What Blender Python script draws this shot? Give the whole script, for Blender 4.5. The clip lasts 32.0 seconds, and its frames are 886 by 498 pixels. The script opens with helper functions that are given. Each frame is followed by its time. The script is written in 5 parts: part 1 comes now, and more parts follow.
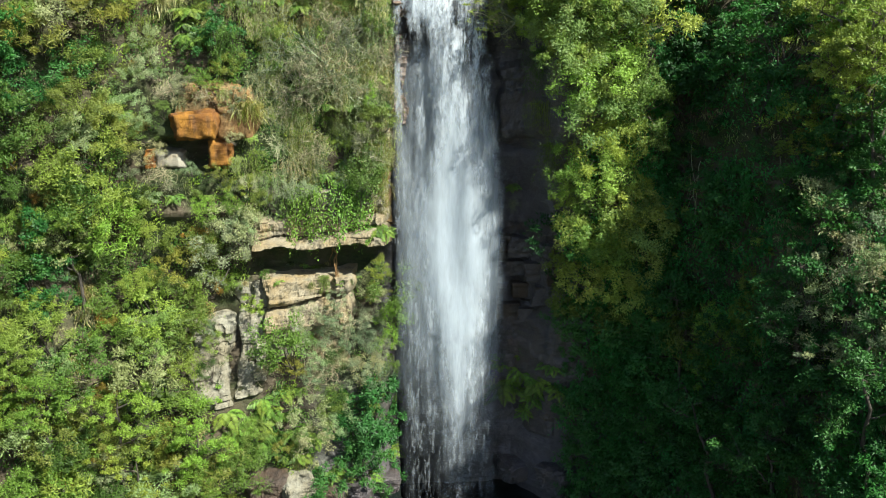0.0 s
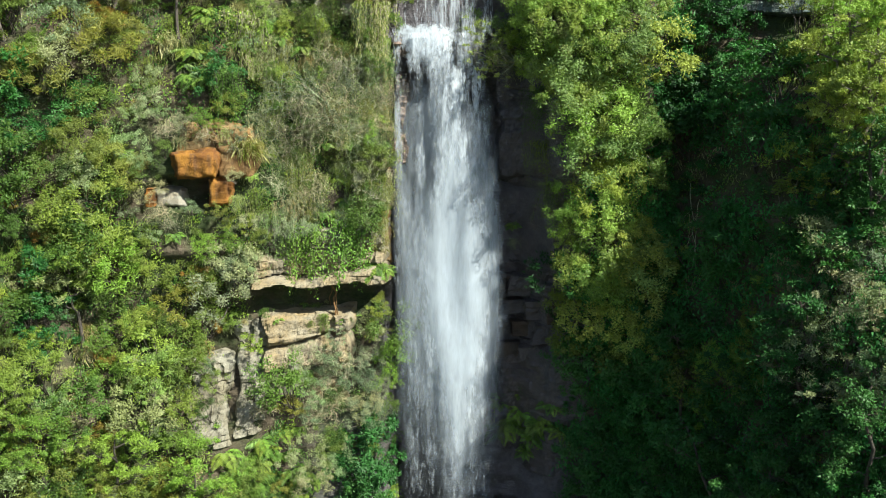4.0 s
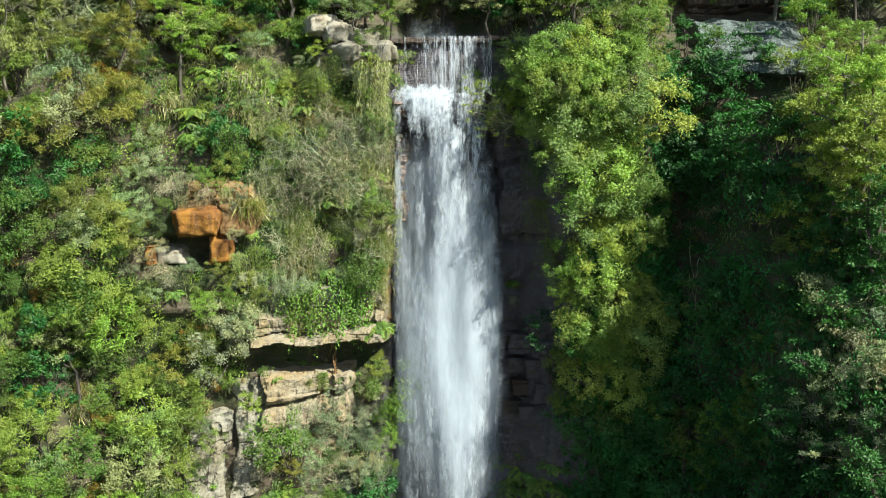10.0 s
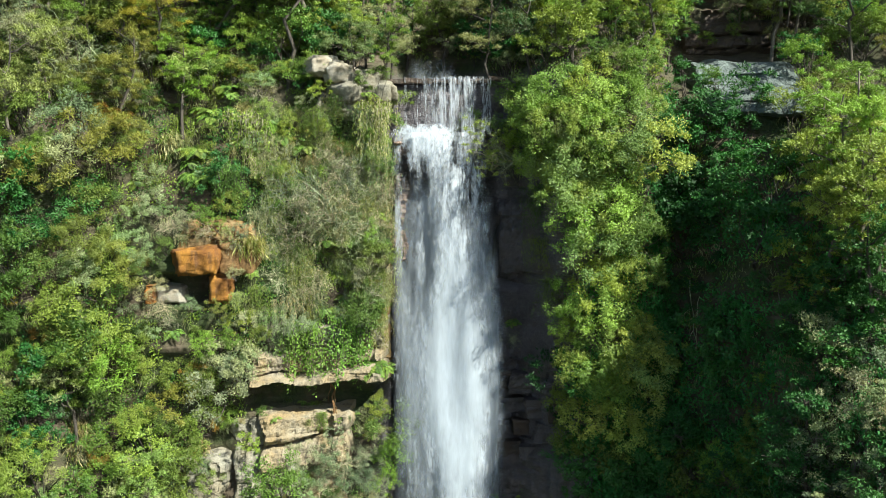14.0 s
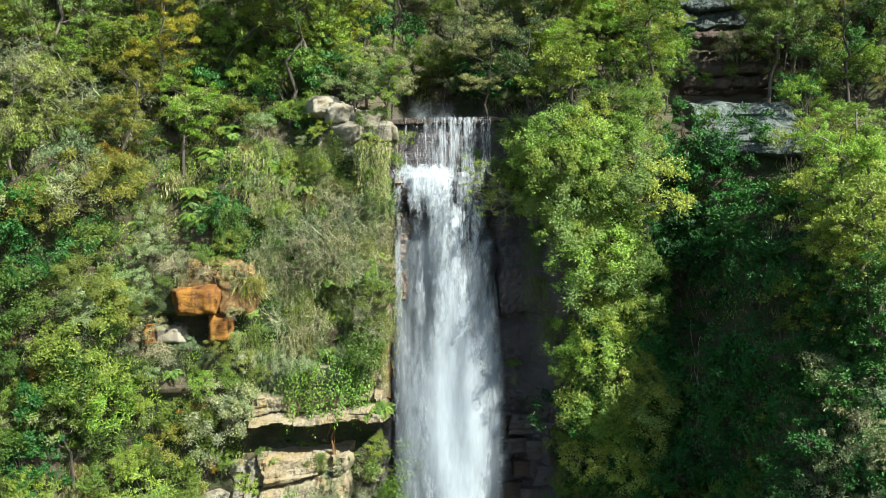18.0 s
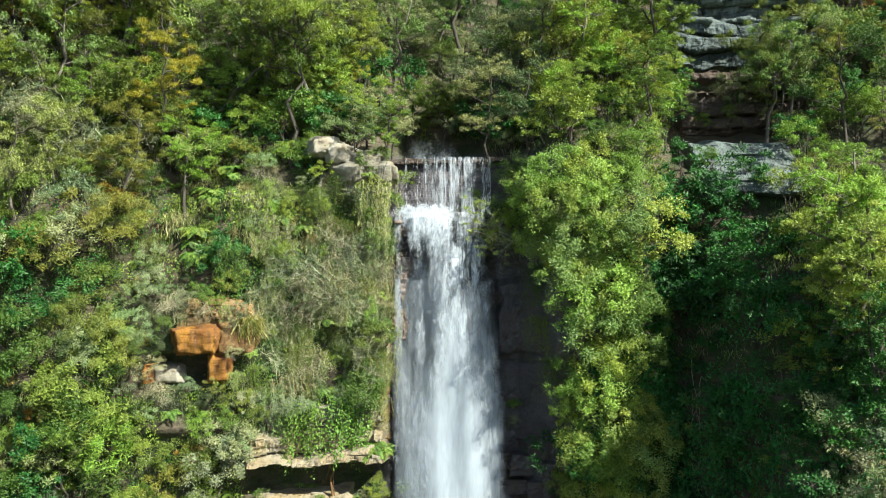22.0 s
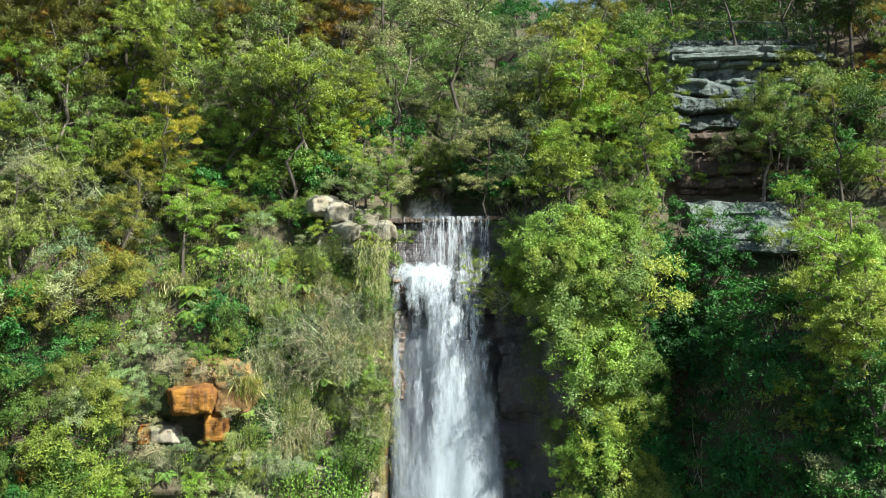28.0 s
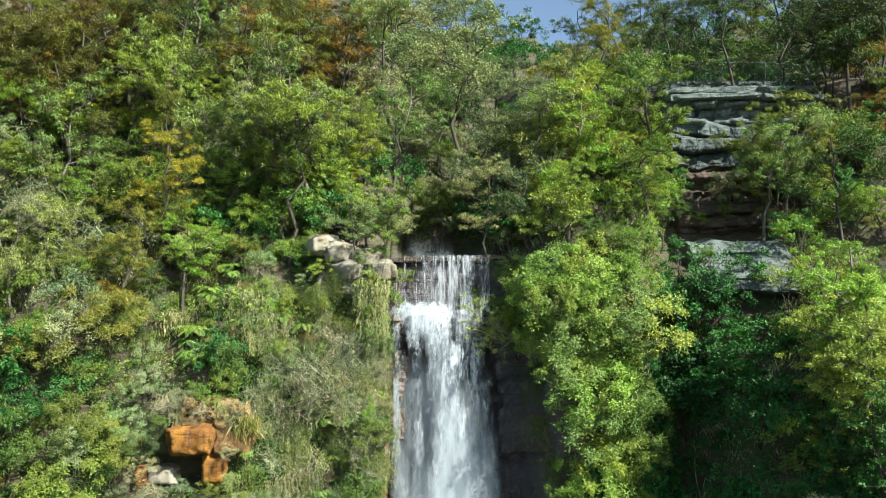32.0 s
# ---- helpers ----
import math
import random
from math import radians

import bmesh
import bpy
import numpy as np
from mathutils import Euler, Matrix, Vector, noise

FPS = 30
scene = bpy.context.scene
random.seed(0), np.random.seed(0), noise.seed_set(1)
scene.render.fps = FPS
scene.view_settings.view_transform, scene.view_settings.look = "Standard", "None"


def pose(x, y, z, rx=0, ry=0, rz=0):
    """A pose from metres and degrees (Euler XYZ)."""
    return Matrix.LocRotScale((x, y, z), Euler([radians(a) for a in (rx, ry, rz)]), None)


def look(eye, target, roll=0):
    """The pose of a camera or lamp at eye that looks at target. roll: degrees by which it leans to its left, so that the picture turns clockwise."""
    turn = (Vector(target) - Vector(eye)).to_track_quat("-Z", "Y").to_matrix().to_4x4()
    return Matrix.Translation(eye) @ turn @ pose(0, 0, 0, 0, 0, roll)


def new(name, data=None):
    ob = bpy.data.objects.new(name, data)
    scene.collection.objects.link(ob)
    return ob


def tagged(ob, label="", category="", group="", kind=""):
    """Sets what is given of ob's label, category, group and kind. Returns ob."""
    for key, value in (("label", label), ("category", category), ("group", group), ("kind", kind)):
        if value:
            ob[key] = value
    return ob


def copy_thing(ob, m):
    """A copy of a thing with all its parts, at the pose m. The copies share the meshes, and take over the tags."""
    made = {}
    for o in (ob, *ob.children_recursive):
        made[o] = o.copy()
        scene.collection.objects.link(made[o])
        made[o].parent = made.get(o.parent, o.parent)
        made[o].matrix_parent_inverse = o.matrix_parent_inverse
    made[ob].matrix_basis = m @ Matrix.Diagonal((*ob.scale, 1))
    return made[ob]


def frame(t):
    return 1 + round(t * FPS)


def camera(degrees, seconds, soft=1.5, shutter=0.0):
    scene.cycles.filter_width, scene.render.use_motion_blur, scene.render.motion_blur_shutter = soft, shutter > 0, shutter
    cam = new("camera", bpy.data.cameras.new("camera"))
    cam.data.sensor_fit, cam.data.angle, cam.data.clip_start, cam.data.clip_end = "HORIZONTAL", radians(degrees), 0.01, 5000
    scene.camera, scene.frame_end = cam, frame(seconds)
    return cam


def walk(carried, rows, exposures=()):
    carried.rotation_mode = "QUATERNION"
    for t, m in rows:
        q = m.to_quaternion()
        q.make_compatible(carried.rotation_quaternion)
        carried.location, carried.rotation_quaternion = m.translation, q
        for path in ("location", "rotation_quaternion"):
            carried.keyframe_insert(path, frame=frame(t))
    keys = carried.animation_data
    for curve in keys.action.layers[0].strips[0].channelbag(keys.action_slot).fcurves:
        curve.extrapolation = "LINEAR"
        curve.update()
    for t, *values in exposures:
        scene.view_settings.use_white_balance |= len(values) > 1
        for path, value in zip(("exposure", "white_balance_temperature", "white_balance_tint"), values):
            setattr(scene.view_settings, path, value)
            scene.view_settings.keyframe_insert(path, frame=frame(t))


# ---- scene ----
from collections import defaultdict

# ---- camera: a fixed stand in the air, tilting slowly upwards ----
cam = camera(50.54, 32.0, soft=1.0)
STAND = (0.0, 0.0, 24.0)
TILTS = [
    (0.0, -15.04, 0.0), (2.0, -13.877, -0.019), (4.0, -12.70, -0.015), (6.0, -11.509, -0.008),
    (8.0, -10.337, -0.012), (10.0, -9.168, -0.015), (12.0, -7.975, -0.012), (14.0, -6.793, -0.025),
    (16.0, -5.59, -0.02), (18.0, -4.385, -0.015), (20.0, -3.186, -0.021), (22.0, -1.974, -0.021),
    (24.0, -0.773, -0.049), (26.0, 0.42, -0.085), (28.0, 1.615, -0.109), (30.0, 2.818, -0.116), (32.0, 4.0, -0.094),
]
walk(cam, [(t, pose(*STAND, 90 + tilt, 0, turn)) for t, tilt, turn in TILTS], [(0.0, 1.14, 6300, 7), (32.0, 1.38, 6300, 7)])

# ---- sky and sun ----
SUN = Vector((0.57, -0.42, 0.71)).normalized()
world = bpy.data.worlds.new("sky")
scene.world = world
world.use_nodes = True
wn = world.node_tree.nodes
sky = wn.new("ShaderNodeTexSky")
sky.sky_type, sky.sun_disc = "NISHITA", False
sky.sun_elevation = math.asin(SUN.z)
sky.sun_rotation = math.atan2(SUN.x, SUN.y)
wn["Background"].inputs["Strength"].default_value = 0.062
world.node_tree.links.new(sky.outputs[0], wn["Background"].inputs["Color"])
lamp = bpy.data.lights.new("sun", "SUN")
lamp.energy, lamp.angle, lamp.color = 5.0, radians(0.53), (0.985, 0.95, 0.84)
sun = new("sun", lamp)
sun.matrix_world = look(tuple(SUN * 120), (0, 0, 0))


# ---- materials ----
def nodes_of(name):
    m = bpy.data.materials.new(name)
    m.use_nodes = True
    t = m.node_tree
    return m, t, t.nodes["Principled BSDF"]


def ramp(t, fac, stops):
    r = t.nodes.new("ShaderNodeValToRGB")
    els = r.color_ramp.elements
    while len(els) < len(stops):
        els.new(0.5)
    for e, (pos, col) in zip(els, stops):
        e.position, e.color = pos, (*col, 1)
    t.links.new(fac, r.inputs[0])
    return r.outputs[0]


def noise_tex(t, scale, detail=6, rough=0.6, stretch=(1, 1, 1), kind="ShaderNodeTexNoise", random_shift=False):
    co = t.nodes.new("ShaderNodeTexCoord")
    mp = t.nodes.new("ShaderNodeMapping")
    mp.inputs["Scale"].default_value = stretch
    n = t.nodes.new(kind)
    n.inputs["Scale"].default_value = scale
    if kind == "ShaderNodeTexNoise":
        n.inputs["Detail"].default_value, n.inputs["Roughness"].default_value = detail, rough
    t.links.new(co.outputs["Object"], mp.inputs[0])
    t.links.new(mp.outputs[0], n.inputs["Vector"])
    return n


def mix(t, fac, a, b, mode="MIX"):
    n = t.nodes.new("ShaderNodeMix")
    n.data_type, n.blend_type = "RGBA", mode
    for sock, v in ((n.inputs[0], fac), (n.inputs[6], a), (n.inputs[7], b)):
        if isinstance(v, (int, float)):
            sock.default_value = v
        elif isinstance(v, tuple):
            sock.default_value = (*v, 1)
        else:
            t.links.new(v, sock)
    return n.outputs[2]


def bump(t, bsdf, height, strength, dist=0.05):
    b = t.nodes.new("ShaderNodeBump")
    b.inputs["Strength"].default_value, b.inputs["Distance"].default_value = strength, dist
    t.links.new(height, b.inputs["Height"])
    t.links.new(b.outputs[0], bsdf.inputs["Normal"])


def leaf_material(name, dark, light, glow=0.35, rough=0.5, spread=1.2):
    """A leaf: colours vary a little from leaf to leaf and more from plant to plant, and light shines through."""
    m, t, p = nodes_of(name)
    g = t.nodes.new("ShaderNodeNewGeometry")
    o = t.nodes.new("ShaderNodeObjectInfo")
    a = ramp(t, g.outputs["Random Per Island"], [(0.0, tuple(0.45 * d + 0.55 * c for d, c in zip(dark, light))), (0.6, light), (1.0, tuple(min(1, c * 1.18) for c in light))])
    tints = [(0.0, (0.50, 0.60, 0.52)), (0.22, (0.72, 0.92, 0.70)), (0.45, (0.95, 1.00, 0.88)), (0.66, (1.16, 1.08, 0.82)), (0.84, (0.88, 1.16, 0.80)), (1.0, (1.34, 1.28, 1.12))]
    tint = ramp(t, o.outputs["Random"], [(k, tuple(1 + (c - 1) * spread for c in col)) for k, col in tints])
    c = mix(t, 1.0, a, tint, "MULTIPLY")
    t.links.new(c, p.inputs["Base Color"])
    p.inputs["Roughness"].default_value = rough
    p.inputs["Specular IOR Level"].default_value = 0.32
    tr = t.nodes.new("ShaderNodeBsdfTranslucent")
    t.links.new(mix(t, 1.0, c, (1.25, 1.3, 0.5), "MULTIPLY"), tr.inputs[0])
    ms = t.nodes.new("ShaderNodeMixShader")
    ms.inputs[0].default_value = 0.7 * glow
    out = t.nodes["Material Output"]
    t.links.new(p.outputs[0], ms.inputs[1])
    t.links.new(tr.outputs[0], ms.inputs[2])
    t.links.new(ms.outputs[0], out.inputs[0])
    return m


def rock_material(name, base, stain, streak, crack=0.5, rough=0.85, lichen=(0.16, 0.17, 0.12)):
    m, t, p = nodes_of(name)
    big = noise_tex(t, 0.9, 5, 0.6)
    strata = noise_tex(t, 1.3, 8, 0.65, (0.5, 0.5, 4.0))
    drip = noise_tex(t, 2.2, 5, 0.6, (1.6, 1.6, 0.22))
    grain = noise_tex(t, 14, 6, 0.7)
    c = mix(t, ramp(t, big.outputs[0], [(0.38, (0, 0, 0)), (0.62, (1, 1, 1))]), base, stain)
    c = mix(t, ramp(t, drip.outputs[0], [(0.5, (0, 0, 0)), (0.68, (0.8, 0.8, 0.8))]), c, streak)
    c = mix(t, ramp(t, strata.outputs[0], [(0.56, (0, 0, 0)), (0.72, (0.7, 0.7, 0.7))]), c, lichen)
    c = mix(t, 0.55, c, ramp(t, grain.outputs[0], [(0.3, (0.45, 0.45, 0.45)), (0.7, (1.3, 1.3, 1.3))]), "MULTIPLY")
    t.links.new(c, p.inputs["Base Color"])
    p.inputs["Roughness"].default_value = rough
    h = t.nodes.new("ShaderNodeMath")
    h.operation = "ADD"
    t.links.new(strata.outputs[0], h.inputs[0])
    t.links.new(grain.outputs[0], h.inputs[1])
    bump(t, p, h.outputs[0], crack, 0.12)
    return m


M = {}
M["leaf_mid"] = leaf_material("leaf_mid", (0.016, 0.036, 0.005), (0.122, 0.176, 0.040), 0.30)
M["leaf_lime"] = leaf_material("leaf_lime", (0.034, 0.058, 0.007), (0.238, 0.305, 0.062), 0.40)
# deep green holds painted shade: darkened for plants on the gorge's dim side
M["leaf_shade_green"] = leaf_material("leaf_shade_green", (0.012, 0.042, 0.010), (0.042, 0.132, 0.034), 0.30, 0.55)
# emerald is the tint of the shade, put into the leaf colour
M["leaf_shade_emerald"] = leaf_material("leaf_shade_emerald", (0.020, 0.095, 0.024), (0.056, 0.240, 0.070), 0.35, 0.65)
M["leaf_grey"] = leaf_material("leaf_grey", (0.044, 0.052, 0.026), (0.220, 0.245, 0.132), 0.25)
# pale leaf, lightened to carry the sunlight on the plants right of the falls
M["leaf_pale"] = leaf_material("leaf_pale", (0.050, 0.072, 0.010), (0.285, 0.350, 0.090), 0.40)
M["leaf_gum"] = leaf_material("leaf_gum", (0.034, 0.050, 0.014), (0.255, 0.305, 0.112), 0.30)
M["leaf_silver"] = leaf_material("leaf_silver", (0.060, 0.076, 0.050), (0.265, 0.280, 0.185), 0.2)
M["leaf_olive"] = leaf_material("leaf_olive", (0.036, 0.042, 0.007), (0.185, 0.200, 0.046), 0.28)
# gum leaf darkened in colour to stand in for shade on the upper slopes
M["leaf_shaded_gum"] = leaf_material("leaf_shaded_gum", (0.010, 0.022, 0.006), (0.052, 0.082, 0.022), 0.25, 0.65)
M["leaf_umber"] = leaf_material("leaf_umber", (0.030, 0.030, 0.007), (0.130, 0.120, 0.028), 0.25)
M["leaf_rust"] = leaf_material("leaf_rust", (0.080, 0.048, 0.010), (0.285, 0.165, 0.036), 0.28)
M["leaf_fern"] = leaf_material("leaf_fern", (0.030, 0.058, 0.008), (0.165, 0.238, 0.052), 0.35)
M["leaf_straw"] = leaf_material("leaf_straw", (0.120, 0.104, 0.062), (0.500, 0.430, 0.280), 0.25)
M["leaf_gold"] = leaf_material("leaf_gold", (0.060, 0.058, 0.008), (0.300, 0.290, 0.046), 0.35)
M["twig"] = leaf_material("twig", (0.110, 0.096, 0.074), (0.400, 0.355, 0.285), 0.0, 0.8)


def bark_material(name, a, b):
    m, t, p = nodes_of(name)
    n = noise_tex(t, 5, 6, 0.65, (2, 2, 0.4))
    t.links.new(ramp(t, n.outputs[0], [(0.3, a), (0.7, b)]), p.inputs["Base Color"])
    p.inputs["Roughness"].default_value = 0.85
    bump(t, p, n.outputs[0], 0.6, 0.03)
    return m


M["bark_dark"] = bark_material("bark_dark", (0.025, 0.02, 0.016), (0.10, 0.085, 0.065))
M["bark_pale"] = bark_material("bark_pale", (0.06, 0.05, 0.04), (0.22, 0.19, 0.15))
M["rock_orange"] = rock_material("rock_orange", (0.36, 0.165, 0.018), (0.20, 0.078, 0.012), (0.10, 0.055, 0.028), 0.7, lichen=(0.27, 0.13, 0.035))
M["rock_pale"] = rock_material("rock_pale", (0.274, 0.263, 0.205), (0.216, 0.191, 0.126), (0.065, 0.061, 0.047), 0.5, lichen=(0.216, 0.216, 0.158))
M["rock_tan"] = rock_material("rock_tan", (0.262, 0.195, 0.094), (0.270, 0.150, 0.045), (0.098, 0.068, 0.034), 0.6, lichen=(0.180, 0.165, 0.090))
M["rock_grey"] = rock_material("rock_grey", (0.104, 0.135, 0.128), (0.068, 0.088, 0.083), (0.032, 0.038, 0.034), 0.8, lichen=(0.225, 0.288, 0.270))
M["rock_bleached"] = rock_material("rock_bleached", (0.375, 0.360, 0.300), (0.315, 0.270, 0.188), (0.255, 0.232, 0.180), 0.4, lichen=(0.330, 0.338, 0.285))
M["rock_rust"] = rock_material("rock_rust", (0.225, 0.131, 0.045), (0.150, 0.075, 0.022), (0.075, 0.049, 0.022), 0.6, lichen=(0.165, 0.128, 0.068))
M["rock_honey"] = rock_material("rock_honey", (0.295, 0.259, 0.180), (0.274, 0.205, 0.101), (0.108, 0.094, 0.065), 0.5, lichen=(0.238, 0.230, 0.158))
M["rock_rib"] = rock_material("rock_rib", (0.247, 0.176, 0.131), (0.188, 0.128, 0.094), (0.098, 0.075, 0.060), 0.6, 0.45, lichen=(0.150, 0.128, 0.090))
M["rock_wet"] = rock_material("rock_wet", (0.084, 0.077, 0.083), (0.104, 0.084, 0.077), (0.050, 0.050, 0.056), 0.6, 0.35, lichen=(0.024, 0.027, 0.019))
M["rock_slab"] = rock_material("rock_slab", (0.168, 0.210, 0.192), (0.112, 0.140, 0.128), (0.040, 0.048, 0.043), 0.8, lichen=(0.264, 0.320, 0.292))
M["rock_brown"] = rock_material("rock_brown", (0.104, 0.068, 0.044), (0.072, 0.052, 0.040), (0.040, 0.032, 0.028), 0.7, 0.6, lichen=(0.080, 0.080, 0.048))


def cliff_material():
    m, t, p = nodes_of("cliff_rock")
    big = noise_tex(t, 0.35, 6, 0.6)
    fine = noise_tex(t, 6, 7, 0.7)
    strata = noise_tex(t, 0.9, 8, 0.65, (0.4, 0.4, 4.5))
    rock = ramp(t, strata.outputs[0], [(0.3, (0.050, 0.040, 0.026)), (0.5, (0.085, 0.066, 0.040)), (0.62, (0.125, 0.100, 0.066)), (0.75, (0.055, 0.050, 0.034))])
    moss = ramp(t, fine.outputs[0], [(0.3, (0.014, 0.024, 0.008)), (0.7, (0.06, 0.085, 0.02))])
    c = mix(t, ramp(t, big.outputs[0], [(0.40, (0, 0, 0)), (0.56, (1, 1, 1))]), moss, rock)
    wet = t.nodes.new("ShaderNodeAttribute")
    wet.attribute_name = "wet"
    dark = ramp(t, fine.outputs[0], [(0.3, (0.058, 0.053, 0.062)), (0.7, (0.140, 0.124, 0.126))])
    c = mix(t, wet.outputs["Fac"], c, dark)
    t.links.new(c, p.inputs["Base Color"])
    r = t.nodes.new("ShaderNodeMapRange")
    r.inputs["To Min"].default_value, r.inputs["To Max"].default_value = 0.9, 0.4
    t.links.new(wet.outputs["Fac"], r.inputs["Value"])
    t.links.new(r.outputs[0], p.inputs["Roughness"])
    h = t.nodes.new("ShaderNodeMath")
    h.operation = "ADD"
    t.links.new(strata.outputs[0], h.inputs[0])
    t.links.new(fine.outputs[0], h.inputs[1])
    bump(t, p, h.outputs[0], 0.8, 0.15)
    return m


M["cliff"] = cliff_material()


def soil_material():
    m, t, p = nodes_of("forest_floor")
    n, f = noise_tex(t, 0.25, 6), noise_tex(t, 4, 6)
    c = mix(t, ramp(t, n.outputs[0], [(0.4, (0, 0, 0)), (0.6, (1, 1, 1))]), (0.03, 0.05, 0.015), (0.06, 0.05, 0.03))
    c = mix(t, 0.6, c, ramp(t, f.outputs[0], [(0.3, (0.4, 0.4, 0.4)), (0.7, (1.4, 1.4, 1.4))]), "MULTIPLY")
    t.links.new(c, p.inputs["Base Color"])
    p.inputs["Roughness"].default_value = 0.95
    bump(t, p, f.outputs[0], 0.8, 0.1)
    return m


M["soil"] = soil_material()


def pool_material():
    m, t, p = nodes_of("pool_water")
    n = noise_tex(t, 3, 4)
    p.inputs["Base Color"].default_value = (0.01, 0.016, 0.014, 1)
    p.inputs["Roughness"].default_value = 0.12
    bump(t, p, n.outputs[0], 0.5, 0.08)
    return m


M["pool"] = pool_material()


def foam_material(name, coarse, fine, low, high, colour=(0.63, 0.685, 0.73), swirl=0.0):
    """Falling water, broken into bright threads with gaps between them."""
    m, t, p = nodes_of(name)
    total = t.nodes.new("ShaderNodeAttribute")
    total.attribute_name = "flow"
    total = total.outputs["Fac"]
    for scale, stretch, weight in (coarse, fine):
        n = noise_tex(t, scale, 6, 0.62, stretch)
        n.inputs["Distortion"].default_value = swirl
        step = t.nodes.new("ShaderNodeMath")
        step.operation = "MULTIPLY_ADD"
        step.inputs[1].default_value = weight
        t.links.new(n.outputs[0], step.inputs[0])
        t.links.new(total, step.inputs[2])
        total = step.outputs[0]
    a = t.nodes.new("ShaderNodeMapRange")
    shift = 0.5 * (coarse[2] + fine[2])
    a.interpolation_type = "SMOOTHSTEP"
    a.inputs["From Min"].default_value, a.inputs["From Max"].default_value = low + shift, high + shift
    t.links.new(total, a.inputs["Value"])
    p.inputs["Base Color"].default_value = (*colour, 1)
    p.inputs["Roughness"].default_value = 0.35
    tr = t.nodes.new("ShaderNodeBsdfTranslucent")
    tr.inputs[0].default_value = (*colour, 1)
    ms = t.nodes.new("ShaderNodeMixShader")
    ms.inputs[0].default_value = 0.3
    tp = t.nodes.new("ShaderNodeBsdfTransparent")
    mt = t.nodes.new("ShaderNodeMixShader")
    t.links.new(p.outputs[0], ms.inputs[1])
    t.links.new(tr.outputs[0], ms.inputs[2])
    t.links.new(a.outputs[0], mt.inputs[0])
    t.links.new(tp.outputs[0], mt.inputs[1])
    t.links.new(ms.outputs[0], mt.inputs[2])
    t.links.new(mt.outputs[0], t.nodes["Material Output"].inputs[0])
    return m


M["water_curtain"] = foam_material("water_curtain", (2.2, (1.8, 1, 0.06), 1.6), (7.0, (1.6, 1, 0.16), 1.7), 0.20, 1.15, swirl=0.25)
M["water_sheet"] = foam_material("water_sheet", (1.6, (1.6, 1, 0.20), 2.2), (6.0, (1.3, 1, 0.36), 1.9), 0.15, 1.2, swirl=0.6)
M["water_foam"] = foam_material("water_foam", (2.2, (1.5, 1, 0.45), 1.7), (8.0, (1.0, 1, 0.5), 1.8), 0.10, 1.0, swirl=0.8)
M["water_veil"] = foam_material("water_veil", (1.0, (1.3, 1, 0.26), 0.7), (4.0, (1.4, 1, 0.22), 0.45), 0.02, 1.35, (0.56, 0.63, 0.69), 0.5)


def drop_material():
    m, t, p = nodes_of("water_drops")
    p.inputs["Base Color"].default_value = (0.55, 0.60, 0.64, 1)
    p.inputs["Roughness"].default_value = 0.25
    tr = t.nodes.new("ShaderNodeBsdfTranslucent")
    tr.inputs[0].default_value = (0.55, 0.60, 0.64, 1)
    ms = t.nodes.new("ShaderNodeMixShader")
    ms.inputs[0].default_value = 0.4
    t.links.new(p.outputs[0], ms.inputs[1])
    t.links.new(tr.outputs[0], ms.inputs[2])
    t.links.new(ms.outputs[0], t.nodes["Material Output"].inputs[0])
    return m


M["drops"] = drop_material()


def metal_material():
    m, t, p = nodes_of("painted_steel")
    n = noise_tex(t, 9, 5)
    t.links.new(ramp(t, n.outputs[0], [(0.35, (0.055, 0.085, 0.075)), (0.7, (0.10, 0.145, 0.13))]), p.inputs["Base Color"])
    p.inputs["Roughness"].default_value, p.inputs["Metallic"].default_value = 0.5, 0.3
    return m


M["steel"] = metal_material()


# ---- mesh helpers ----
def mesh_of(name, verts, faces, material, smooth=False):
    me = bpy.data.meshes.new(name)
    verts, faces = np.asarray(verts, np.float32), np.asarray(faces, np.int32)
    me.vertices.add(len(verts))
    me.vertices.foreach_set("co", verts.ravel())
    k = faces.shape[1]
    me.loops.add(faces.size)
    me.loops.foreach_set("vertex_index", faces.ravel())
    me.polygons.add(len(faces))
    me.polygons.foreach_set("loop_start", np.arange(len(faces), dtype=np.int32) * k)
    me.polygons.foreach_set("use_smooth", np.full(len(faces), smooth))
    me.materials.append(material)
    me.update(calc_edges=True)
    return me


def child(name, me, parent, label="", m=None):
    ob = new(name, me)
    ob.parent = parent
    if m is not None:
        ob.matrix_basis = m
    return tagged(ob, label) if label else ob


def tubes(paths, sides=5):
    """Tapered tubes: each path is a list of (point, radius). Returns vertices and quads."""
    vs, fs, n = [], [], 0
    for path in paths:
        for i, (p, r) in enumerate(path):
            a = path[max(i - 1, 0)][0]
            b = path[min(i + 1, len(path) - 1)][0]
            d = (Vector(b) - Vector(a)).normalized()
            u = d.orthogonal().normalized()
            w = d.cross(u)
            for k in range(sides):
                g = 2 * math.pi * k / sides
                vs.append(Vector(p) + r * (math.cos(g) * u + math.sin(g) * w))
        for i in range(len(path) - 1):
            for k in range(sides):
                k2 = (k + 1) % sides
                fs.append((n + i * sides + k, n + i * sides + k2, n + (i + 1) * sides + k2, n + (i + 1) * sides + k))
        n += len(path) * sides
    return np.array([tuple(v) for v in vs]), np.array(fs)


